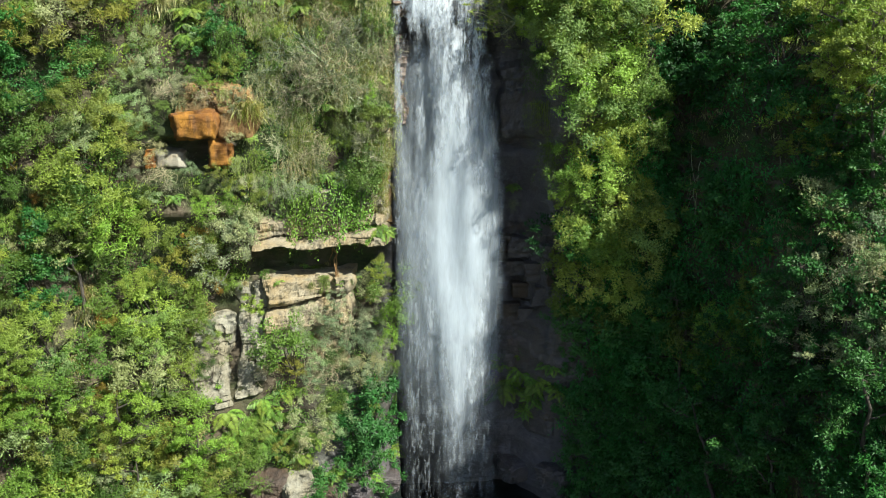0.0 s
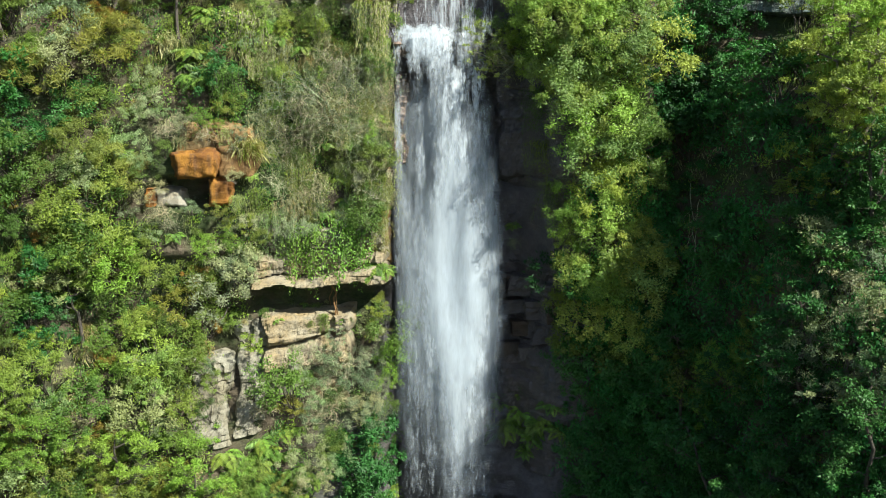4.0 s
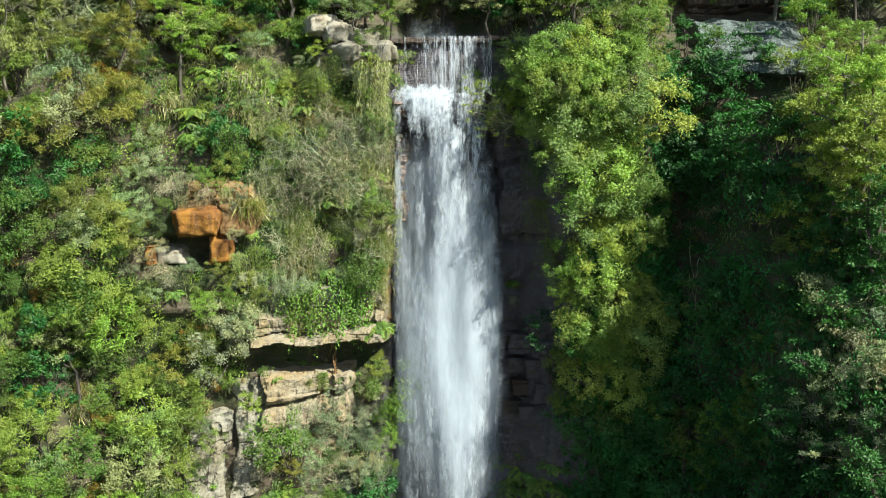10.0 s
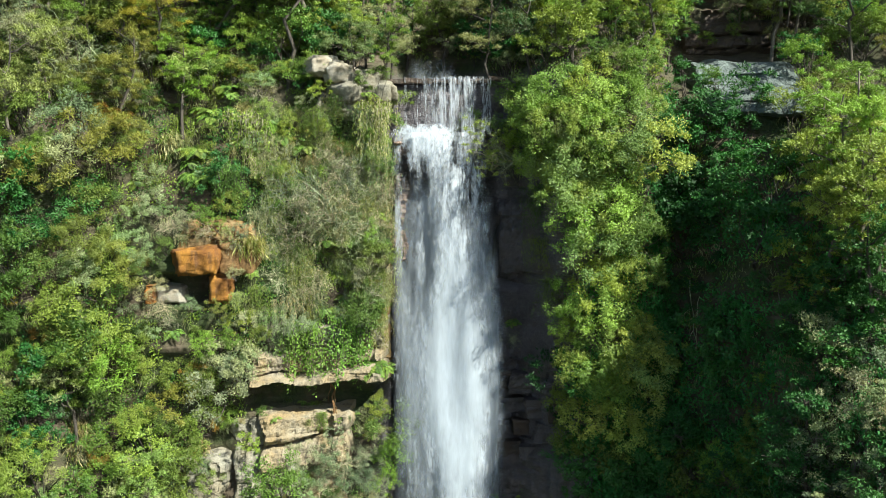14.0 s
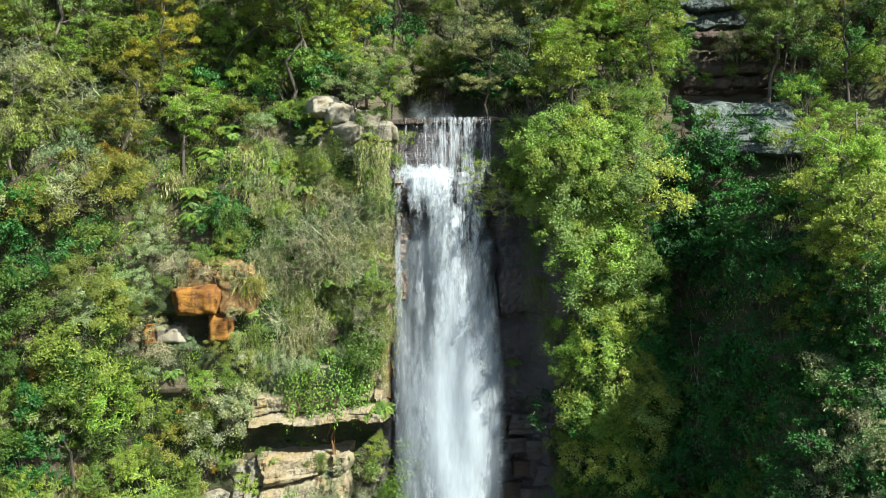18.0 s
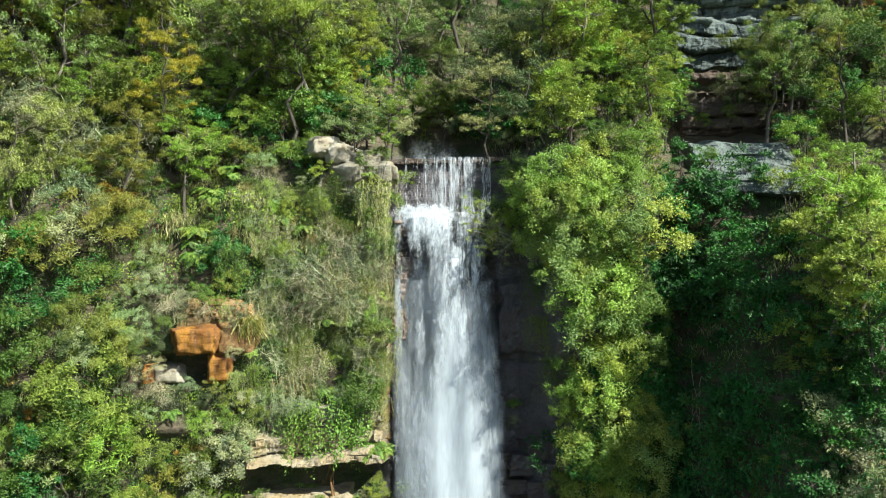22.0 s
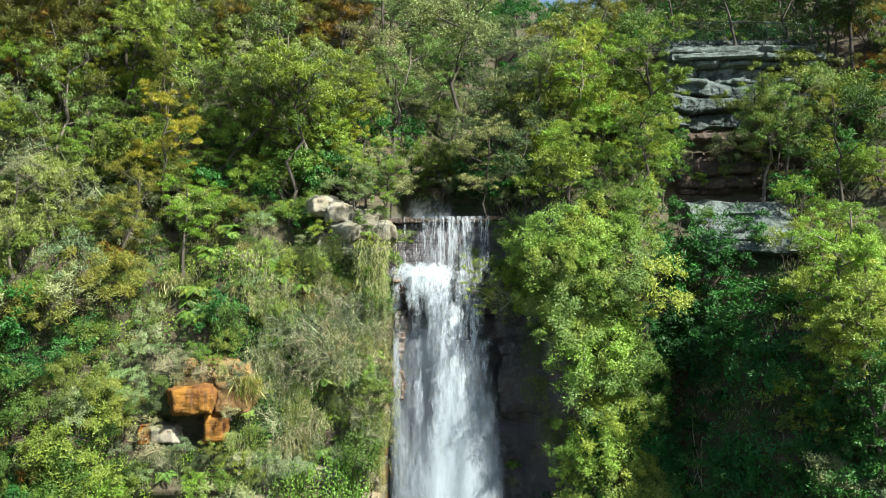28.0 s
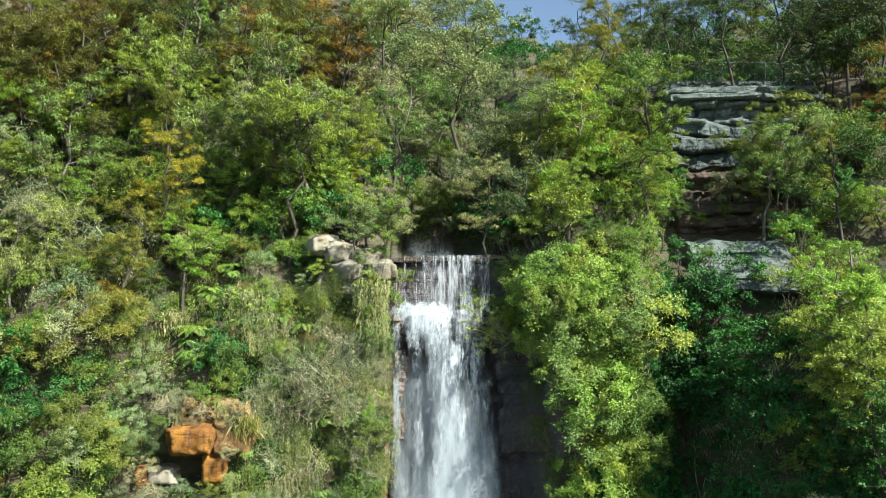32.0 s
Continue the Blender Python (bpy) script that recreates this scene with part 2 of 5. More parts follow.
def limb(rng, a, b, r0, r1, n=5, wobble=0.08):
    a, b = np.array(a, float), np.array(b, float)
    size = np.linalg.norm(b - a)
    out = []
    for i in range(n):
        k = i / (n - 1)
        off = rng.normal(0, wobble * size * math.sin(math.pi * k) * 0.6, 3)
        out.append((tuple(a + (b - a) * k + off), r0 + (r1 - r0) * k))
    return out


def leaves(rng, centres, along, normal, length, width, fold=0.25):
    """Folded leaves: one rhombus of two triangles a leaf."""
    n = len(centres)
    along = along / (np.linalg.norm(along, axis=1, keepdims=True) + 1e-9)
    side = np.cross(along, normal)
    side /= np.linalg.norm(side, axis=1, keepdims=True) + 1e-9
    up = np.cross(side, along)
    L = (length * rng.uniform(0.7, 1.3, n))[:, None]
    W = (width * rng.uniform(0.7, 1.3, n))[:, None]
    base = centres - along * L * 0.5
    tip = centres + along * L * 0.5 - up * L * 0.12
    mid = centres - along * L * 0.05
    v = np.stack([base, mid + side * W * 0.5 + up * W * fold, tip, mid - side * W * 0.5 + up * W * fold], 1)
    i = np.arange(n)[:, None] * 4
    f = np.concatenate([np.concatenate([i, i + 1, i + 2], 1), np.concatenate([i, i + 2, i + 3], 1)])
    return v.reshape(-1, 3), f


def small_leaves(rng, centres, along, normal, length, width):
    """Small pointed leaves, one triangle each."""
    n = len(centres)
    along = along / (np.linalg.norm(along, axis=1, keepdims=True) + 1e-9)
    side = np.cross(along, normal)
    side /= np.linalg.norm(side, axis=1, keepdims=True) + 1e-9
    L = (length * rng.uniform(0.65, 1.35, n))[:, None]
    W = (width * rng.uniform(0.7, 1.3, n))[:, None]
    skew = along * L * rng.uniform(-0.2, 0.2, (n, 1))
    v = np.stack([centres - along * L * 0.4 + side * W * 0.5 + skew, centres + along * L * 0.6, centres - along * L * 0.4 - side * W * 0.5 - skew], 1)
    return v.reshape(-1, 3), np.arange(3 * n).reshape(-1, 3)


def clump_leaves(rng, centres, radii, per, length, width, droop=0.0, spread=0.6):
    """Leaves set in loose clumps; they stand outwards from the clump's middle."""
    per = int(per * 1.9)
    c = np.repeat(centres, per, 0)
    r = np.repeat(radii, per)[:, None]
    d = rng.normal(0, 1, c.shape)
    d /= np.linalg.norm(d, axis=1, keepdims=True)
    d[:, 2] = np.where(d[:, 2] < -0.25, -d[:, 2], d[:, 2])
    p = c + d * r * rng.uniform(0.12, 1.0, (len(c), 1)) ** 0.55 * np.array([1.1, 1.1, 0.85]) + rng.normal(0, 0.12, c.shape) * r
    along = d + rng.normal(0, spread, c.shape) + np.array([0, 0, -droop])
    normal = d * 1.1 + rng.normal(0, 0.28, c.shape) + np.array([0, 0, 0.6])
    return small_leaves(rng, p, along, normal, length * 0.74, width * 0.78)


# ---- the gorge: terrain, ground, pool ----
# plan of the gorge: at each station x, the face as (height, distance) pairs
STATIONS = [-44, -22, -12, -6, -2.6, -2.1, 0.4, 0.8, 2.3, 3.4, 4.7, 8.0, 9.5, 12.0, 14.0, 17.0, 22.0, 30.0, 44.0]
PROFILES = [
    "-2,22 10,24 24,27 48,46",
    "-2,30 8,32 14,34.5 24,36 27,38.5 48,55",
    "-2,33 6,35.5 11,37.6 20,38.4 24.5,39.2 27,41.5 48,57",
    "-2,35.5 4,37.2 8,38.6 12,39.2 24,39.6 25.6,40.4 28,43 48,60",
    "-2,38.5 3,39.6 12,39.9 25.8,40 26.6,41.5 28,44 48,63",
    "-2,41 23,40.5 23.9,39.9 24.15,40.5 26.3,40.6 26.45,43 26.8,46.5 28.5,47 32,51 40,62 48,78",
    "-2,41 23,40.5 23.9,40.0 24.15,40.5 26.3,40.6 26.45,43 26.8,46.5 28.5,47 32,51 40,62 48,78",
    "-2,41 23,40.8 26.3,40.6 26.45,43 26.8,46.5 28.5,47 32,51 40,62 48,78",
    "-2,41 12,41.2 23,40.8 26.4,40.6 26.6,43 27,45 29,47 32,51 40,62 48,78",
    "-2,41 8,41.2 13,41.1 26.4,40.9 27,42 30,46 40,64 48,84",
    "-2,39.6 10,39.6 15,38.9 24,38.6 27,39.2 29,42 34,48 48,80",
    "-2,38.6 12,38.6 24,38.2 27,39 30,43 34,48 48,80",
    "-2,35.5 10,38 20,40 25.5,40.8 26.5,42.5 27.5,44 35.3,46.9 35.7,50 48,84",
    "-2,32.5 10,33.6 18,35 22,37.6 25.6,40.5 26.6,43 27.8,45.2 35.3,47 35.7,50 48,84",
    "-2,29.5 10,30 16,30.8 20,32.8 23,36.8 26,40.5 27.8,44.5 35.3,47 35.7,50 48,84",
    "-2,25 12,26 17,30 20,33.2 23,37 26,41 28,44 34,47 35.7,50 48,80",
    "-2,17 15,19 20,27.5 24,35.5 30,44 36,48 48,80",
    "-2,4 20,8 27,28 34,44 48,70",
    "-2,-20 20,-14 30,20 48,60",
]
PROFILES = [np.array([[float(a) for a in pair.split(",")] for pair in line.split()]) for line in PROFILES]


def face(x, z):
    """The distance of the gorge's face at x and height z, without its small relief."""
    x = np.asarray(x, float)
    z = np.asarray(z, float)
    table = np.array([np.interp(z, p[:, 0], p[:, 1]) for p in PROFILES])
    i = np.clip(np.searchsorted(STATIONS, x) - 1, 0, len(STATIONS) - 2)
    lo, hi = np.array(STATIONS)[i], np.array(STATIONS)[i + 1]
    k = np.clip((x - lo) / (hi - lo), 0, 1)
    take = lambda j: np.take_along_axis(table, j[None], 0)[0]
    y = take(i) * (1 - k) + take(i + 1) * k
    cave = np.clip((x + 8.4) / 0.6, 0, 1) * np.clip((-2.3 - x) / 0.3, 0, 1)
    cave = cave * np.clip((13.5 - z) / 0.12, 0, 1) * np.clip((z - 12.2) / 0.5, 0, 1)
    hollow = np.clip((x + 11.9) / 0.3, 0, 1) * np.clip((-9.3 - x) / 0.3, 0, 1) * np.clip((18.4 - z) / 0.1, 0, 1) * np.clip((z - 17.0) / 0.3, 0, 1)
    return y + 0.85 * cave + 0.9 * hollow


def relief(x, y, z):
    """Bulges, bedding steps and joints of the sandstone."""
    v = Vector((x, y, z))
    bed = z * 0.95 + 0.35 * noise.noise(Vector((x * 0.15, y * 0.15, z * 0.1)))
    k = bed - math.floor(bed)
    step = 0.22 * (0.5 - abs(k - 0.5) * 2) if k < 0.86 else -0.05
    return 0.55 * noise.noise(v * 0.33) + 0.30 * noise.noise(v * 0.9) + 0.10 * noise.noise(v * 2.6) - step * 0.9


def wetness(x, z):
    a = min(1, max(0, (x + 2.9) / 0.6)) * min(1, max(0, (6.6 - x) / 2.4))
    low = min(1, max(0, (x + 7) / 3)) * min(1, max(0, (8.5 - z) / 4)) * min(1, max(0, (12 - x) / 4))
    return max(a, low) * min(1, max(0, (27.2 - z) / 0.8))


def build_cliff():
    xs = np.concatenate([np.arange(-44, -24, 1.0), np.arange(-24, 20, 0.2), np.arange(20, 44.5, 1.0)])
    zs = np.concatenate([np.arange(-2, 0, 0.5), np.arange(0, 37, 0.17), np.arange(37, 48.2, 0.6)])
    X, Z = np.meshgrid(xs, zs)
    Y = face(X, Z)
    vs, wet = [], []
    for x, y, z in zip(X.ravel(), Y.ravel(), Z.ravel()):
        water = 0.35 if -2.1 < x < 2.2 else 1.0
        vs.append((x, y + relief(x, y, z) * water, z))
        wet.append(wetness(x + 0.6 * noise.noise(Vector((x * 0.5, z * 0.5, 3))), z))
    w = len(xs)
    i = (np.arange(len(zs) - 1)[:, None] * w + np.arange(w - 1)).ravel()
    me = mesh_of("cliff_wall", vs, np.stack([i, i + 1, i + w + 1, i + w], 1), M["cliff"], True)
    at = me.attributes.new("wet", "FLOAT", "POINT")
    at.data.foreach_set("value", np.array(wet, np.float32))
    return tagged(new("cliff_wall", me), "weathered sandstone gorge wall with moss, soil and wet dark rock", "cliff", kind="structure")


build_cliff()


def surface(x, z):
    """The gorge's face with its relief."""
    y = float(face(np.array([x]), np.array([z]))[0])
    return y + relief(x, y, z) * (0.35 if -2.1 < x < 2.2 else 1.0)


def build_ground():
    n = 60
    k = np.linspace(-1, 1, n)
    g = np.sign(k) * (np.abs(k) ** 3 * 2400 + np.abs(k) * 60)
    X, Y = np.meshgrid(g, g)
    Z = np.array([0.6 * noise.noise(Vector((a * 0.05, b * 0.05, 0))) for a, b in zip(X.ravel(), Y.ravel())])
    vs = np.stack([X.ravel(), Y.ravel(), Z - 0.4], 1)
    i = (np.arange(n - 1)[:, None] * n + np.arange(n - 1)).ravel()
    me = mesh_of("ground", vs, np.stack([i, i + 1, i + n + 1, i + n], 1), M["soil"], True)
    tagged(new("ground", me), "dark leaf-littered valley floor under the falls", "ground", kind="structure")


build_ground()


def build_pool():
    n = 40
    vs = [(0.5, 36.5, 1.25)]
    for i in range(n):
        a = 2 * math.pi * i / n
        r = 1 + 0.12 * noise.noise(Vector((math.cos(a) * 2, math.sin(a) * 2, 7)))
        vs.append((0.5 + 7.2 * r * math.cos(a), 36.8 + 6.0 * r * math.sin(a), 1.25))
    me = bpy.data.meshes.new("pool")
    me.from_pydata(vs, [], [(0, i + 1, (i + 1) % n + 1) for i in range(n)])
    me.materials.append(M["pool"])
    tagged(new("pool", me), "dark rippled plunge pool at the cliff foot", "water", kind="structure")


build_pool()


# ---- rocks ----
def rock_mesh(seed, size, material, cuts=None, rough=0.10, angular=0.6):
    """A sandstone block: broken edges, cracked faces and bedding that weathers back unevenly; its middle at the origin."""
    sx, sy, sz = size
    vs, index, fs = [], {}, []
    nx, ny, nz = cuts or (max(6, min(30, int(sx / 0.08))), max(4, min(9, int(sy / 0.25))), max(4, min(26, int(sz / 0.08))))
    s = Vector((seed * 7.3, seed * 3.1, seed * 1.7))
    tiltx, taper = 0.08 * noise.noise(s), 0.12 * noise.noise(s * 1.7)

    def vert(i, j, k):
        if (i, j, k) not in index:
            p = Vector((2 * i / nx - 1, 2 * j / ny - 1, 2 * k / nz - 1))
            q = Vector((p.x * sx / 2, p.y * sy / 2, p.z * sz / 2))
            m = sorted((abs(p.x), abs(p.y), abs(p.z)))
            edge = 1 - (0.035 + 0.22 * max(0, 0.5 - angular)) * max(0, m[1] - 0.8 + 0.4 * max(0, 0.5 - angular)) / 0.2 * (1 + noise.noise(q * 2.3 + s))
            warp = 0.25 * noise.noise(q * 0.9 + s)
            bed = angular * 0.15 * (noise.cell(Vector((3.5, 1.5, q.z * 3.1 + warp)) + s) - 0.5)
            chunk = angular * 0.13 * (noise.cell(Vector((q.x * 1.05 + warp, q.y * 0.9, q.z * 1.3 + 0.5 * warp)) + s) - 0.5)
            chip = 0.07 * angular * (noise.cell(Vector((q.x * 3.1, q.y * 2.5, q.z * 4.7)) + s) - 0.5)
            lump = rough * (noise.noise(q * 0.9 + s) + 0.4 * noise.noise(q * 2.9 + s) + 0.3 * noise.noise(q * 8.0 + s))
            out = Vector((p.x if abs(p.x) > 0.98 else 0, p.y if abs(p.y) > 0.98 else 0, p.z if abs(p.z) > 0.98 else 0)).normalized()
            v = q * edge + Vector((out.x, out.y, out.z * 0.5)) * ((bed + chunk + chip) * min(1.0, 0.45 + 0.3 * min(sx, sz)) + lump * min(1.2, 0.5 + 0.3 * sx))
            index[(i, j, k)] = len(vs)
            vs.append((v.x * (1 + taper * p.z) + 0.1 * sx * noise.noise(s + Vector((0, 0, q.z * 0.7))), v.y, v.z + tiltx * q.x))
        return index[(i, j, k)]

    for a in (0, 1):
        for i in range(nx):
            for j in range(ny):
                k = a * nz
                f = (vert(i, j, k), vert(i + 1, j, k), vert(i + 1, j + 1, k), vert(i, j + 1, k))
                fs.append(f if a else f[::-1])
        for i in range(nx):
            for k in range(nz):
                j = a * ny
                f = (vert(i, j, k), vert(i + 1, j, k), vert(i + 1, j, k + 1), vert(i, j, k + 1))
                fs.append(f[::-1] if a else f)
        for j in range(ny):
            for k in range(nz):
                i = a * nx
                f = (vert(i, j, k), vert(i, j + 1, k), vert(i, j + 1, k + 1), vert(i, j, k + 1))
                fs.append(f if a else f[::-1])
    return mesh_of("rock", vs, fs, material, angular <= 0.2)


def rock(name, x, z, w, h, deep, material, label, proud=0.25, y=None, turn=0.0, roll=0.0, seed=1, category="rock", cuts=None, rough=0.10, angular=0.6):
    """A block bedded in the face, standing out of it by proud metres."""
    if y is None:
        y = surface(x, z) + deep / 2 - proud
    ob = new(name, rock_mesh(seed, (w, deep, h), M[material], cuts, rough, angular))
    ob.matrix_basis = pose(x, y, z, 0, roll, turn)
    return tagged(ob, label, category)


PATCHES = []


def rock_patch(name, label, material, x0, x1, z0, z1, proud, bed=0.5, step=0.075, seed=1, joints=1.0):
    """Bare rock on the face: rounded beds that stand out unevenly, parted by dark seams and upright joints; its rim dives under the soil."""
    s = Vector((seed * 5.1, seed * 2.3, seed * 9.7))
    PATCHES.append((x0 + 0.25, x1 - 0.25, z0 + 0.2, z1 - 0.2, proud + 0.1))
    nx, nz = int((x1 - x0) / step) + 1, int((z1 - z0) / step) + 1
    X, Z = np.meshgrid(np.linspace(x0, x1, nx), np.linspace(z0, z1, nz))
    Y = face(X, np.clip(Z, 0, 48))
    vs = []
    for x, y, z in zip(X.ravel(), Y.ravel(), Z.ravel()):
        p = Vector((x, 0, z))
        warp = 0.55 * noise.noise(Vector((x * 0.28, 0, z * 0.5)) + s) + 0.12 * noise.noise(Vector((x * 1.1, 0, z)) + s)
        h = (z + warp) / bed
        row = math.floor(h)
        k = h - row
        own = noise.cell(Vector((row * 3.7 + 0.5, seed, 0.5)))
        swell = noise.noise(Vector((x * 0.35, row * 4.1, seed * 3.3)))
        bulge = (1 - abs(2 * k - 0.85) ** 5) * (0.14 + 0.42 * own) * min(1, bed * 1.3) + 0.34 * swell * min(1, bed * 1.6)
        col = (x + 0.5 * noise.noise(Vector((x * 0.3, 0, row * 2.2)) + s)) * 0.75 + row * 0.37
        j = col - math.floor(col)
        crack = 0.16 * joints * max(0, 1 - min(j, 1 - j) / 0.05) * (1 if noise.cell(Vector((math.floor(col + 0.5), row, seed))) > 0.45 else 0.1)
        rough = 0.16 * (noise.cell(Vector((x * 0.9 + 2 * warp, row * 2.5, z * 0.8)) + s) - 0.5) + 0.12 * noise.noise(p * 1.9 + s) + 0.07 * noise.noise(p * 5.3 + s) + 0.035 * noise.noise(p * 13 + s) + 0.05 * (noise.cell(Vector((x * 1.7 + warp, row * 5.5, z * 2.3)) + s) - 0.5)
        rim = min((x - x0), (x1 - x), (z - z0) * 1.3, (z1 - z) * 1.3) + 0.30 * noise.noise(p * 1.1 + s) - 0.05
        rim = min(1.0, max(0.0, rim / 0.35))
        vs.append((x, y - (proud + bulge + rough - crack) * rim + 0.7 * (1 - rim), z))
    i = (np.arange(nz - 1)[:, None] * nx + np.arange(nx - 1)).ravel()
    me = mesh_of(name, vs, np.stack([i, i + 1, i + nx + 1, i + nx], 1), M[material], False)
    return tagged(new(name, me), label, "cliff", kind="structure")


for spec in [
        ("grey and pale sandstone band above a jutting ledge", "rock_pale", -7.9, -2.15, 14.7, 16.4, 0.40, 1.1, 0.07, 1),
        ("pale weathered sandstone ledge jutting over a hollow", "rock_honey", -8.3, -2.2, 13.5, 15.2, 0.80, 1.3, 0.06, 11),
        ("honey-coloured sandstone shelf at the foot of the hollow", "rock_honey", -7.9, -3.7, 9.9, 12.6, 0.48, 1.9, 0.065, 14),
        ("honey-coloured sandstone face in the plants", "rock_honey", -6.4, -3.9, 7.6, 10.4, 0.25, 1.1, 0.07, 15),
        ("pale sandstone face in the plants", "rock_pale", -7.8, -5.7, 7.9, 11.0, 0.30, 0.9, 0.07, 16),
        ("bleached sandstone face with dark upright drip stains", "rock_pale", -9.1, -7.2, 7.2, 12.5, 0.45, 1.6, 0.075, 3),
        ("bleached sandstone face with dark upright drip stains", "rock_pale", -11.0, -8.7, 6.9, 11.0, 0.35, 1.2, 0.075, 17),
        ("tan sandstone washed by the spray of the falls", "rock_tan", -3.8, -2.0, 14.2, 19.2, 0.40, 1.1, 0.075, 4),
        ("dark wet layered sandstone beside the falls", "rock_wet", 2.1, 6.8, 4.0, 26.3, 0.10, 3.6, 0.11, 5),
        ("tan sandstone above the orange block", "rock_tan", -11.2, -7.4, 18.5, 20.9, 0.40, 0.55, 0.075, 6),
        ("grey weathered sandstone ledges on the terrace", "rock_slab", 10.9, 15.8, 24.6, 27.6, 1.15, 0.95, 0.065, 8),
        ("pale dry sandstone shoulder at the rim of the falls", "rock_pale", -5.6, -2.0, 24.6, 26.7, 0.35, 1.3, 0.07, 9)]:
    label, material, x0, x1, z0, z1, proud, bed, step, seed = spec
    rock_patch("outcrop", label, material, x0, x1, z0, z1, proud, bed, step, seed, 0.8 if seed == 11 else 0.35)
rock("orange_rock", -10.15, 18.95, 2.05, 1.3, 2.2, "rock_orange", "iron-stained orange sandstone block overhanging a dark hollow", 0.8, seed=1, angular=0.15, rough=0.2)
rock("rock", -8.6, 19.1, 1.7, 1.6, 2.0, "rock_rust", "tan sandstone block with rusty stains on the cliff", 0.62, seed=2, angular=0.2, rough=0.22)
rock("orange_rock", -9.25, 17.75, 1.0, 1.3, 1.8, "rock_orange", "upright orange sandstone block under a ledge", 0.5, seed=4, angular=0.15, rough=0.18)
rock("rock", -11.3, 17.5, 1.3, 0.85, 2.2, "rock_bleached", "bleached white sandstone block on the cliff", 0.8, seed=5, angular=0.15, rough=0.2)
rock("orange_rock", -12.0, 17.6, 0.4, 0.8, 1.2, "rock_orange", "small orange sandstone block beside a bleached one", 0.4, seed=6)
for i, (x, z, w, h, mat, out) in enumerate([
        (-7.6, 3.6, 1.7, 1.0, "rock_brown", 0.9), (-6.3, 3.3, 1.5, 1.3, "rock_pale", 1.1), (-5.3, 2.6, 1.2, 1.2, "rock_brown", 0.8),
        (-4.2, 2.3, 1.6, 1.2, "rock_wet", 0.9), (-2.9, 2.2, 1.2, 0.9, "rock_wet", 0.7), (3.6, 2.2, 1.8, 1.1, "rock_wet", 0.8), (5.4, 2.4, 1.6, 1.4, "rock_wet", 0.7)]):
    rock("boulder", x, z, w, h, 1.9, mat, "rounded sandstone boulder at the edge of the pool", out, seed=60 + i, turn=i * 23, rough=0.18, angular=0.25)
for i, (x, z, w, h, y) in enumerate([(-5.1, 26.95, 1.3, 0.9, 40.5), (-4.3, 26.6, 1.2, 0.95, 40.3), (-3.4, 26.35, 1.3, 0.9, 40.2), (-3.9, 25.8, 1.4, 1.0, 40.0), (-2.6, 25.85, 1.2, 1.0, 40.1)]):
    rock("rock", x, z, w, h, 1.6, "rock_bleached" if i < 2 else "rock_pale", "sunlit pale sandstone boulder at the rim of the falls", y=y, seed=70 + i, turn=i * 31 - 40, rough=0.3, angular=0.0)
for i, (x, w) in enumerate([(-2.15, 1.2), (-1.0, 1.2), (0.2, 1.3), (1.4, 1.2), (2.45, 1.0)]):
    rock("rock", x, 26.36 + (0.12 if x > 2 else 0), w, 0.24, 1.6, "rock_brown", "brown wet sandstone slab forming the lip of the falls", y=41.1, seed=80 + i)
rock_patch("outcrop", "brown wet rock rib parting the falling water", "rock_rib", -2.4, -1.15, 16.5, 24.05, 0.62, 9.0, 0.06, 90, 0.0)
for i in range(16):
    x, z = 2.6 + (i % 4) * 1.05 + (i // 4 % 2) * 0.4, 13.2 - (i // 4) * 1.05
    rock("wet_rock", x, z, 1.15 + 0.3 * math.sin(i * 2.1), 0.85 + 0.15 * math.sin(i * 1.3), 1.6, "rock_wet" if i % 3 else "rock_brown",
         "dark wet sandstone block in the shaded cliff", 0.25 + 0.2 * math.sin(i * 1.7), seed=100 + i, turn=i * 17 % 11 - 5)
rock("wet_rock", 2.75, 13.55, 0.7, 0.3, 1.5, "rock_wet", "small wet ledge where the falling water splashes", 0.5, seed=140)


# ---- the waterfall ----
LIP, STEP, FOOT = 26.5, 24.2, 1.3


def fall_edges(z):
    """Left and right edge of the falling water at height z."""
    left = np.interp(z, [FOOT, 6, 12, 20, STEP], [-1.9, -2.1, -2.2, -2.25, -2.25])
    right = np.interp(z, [FOOT, 6, 12, 16, 20, STEP], [2.6, 2.75, 2.8, 2.75, 2.35, 2.1])
    return left, right


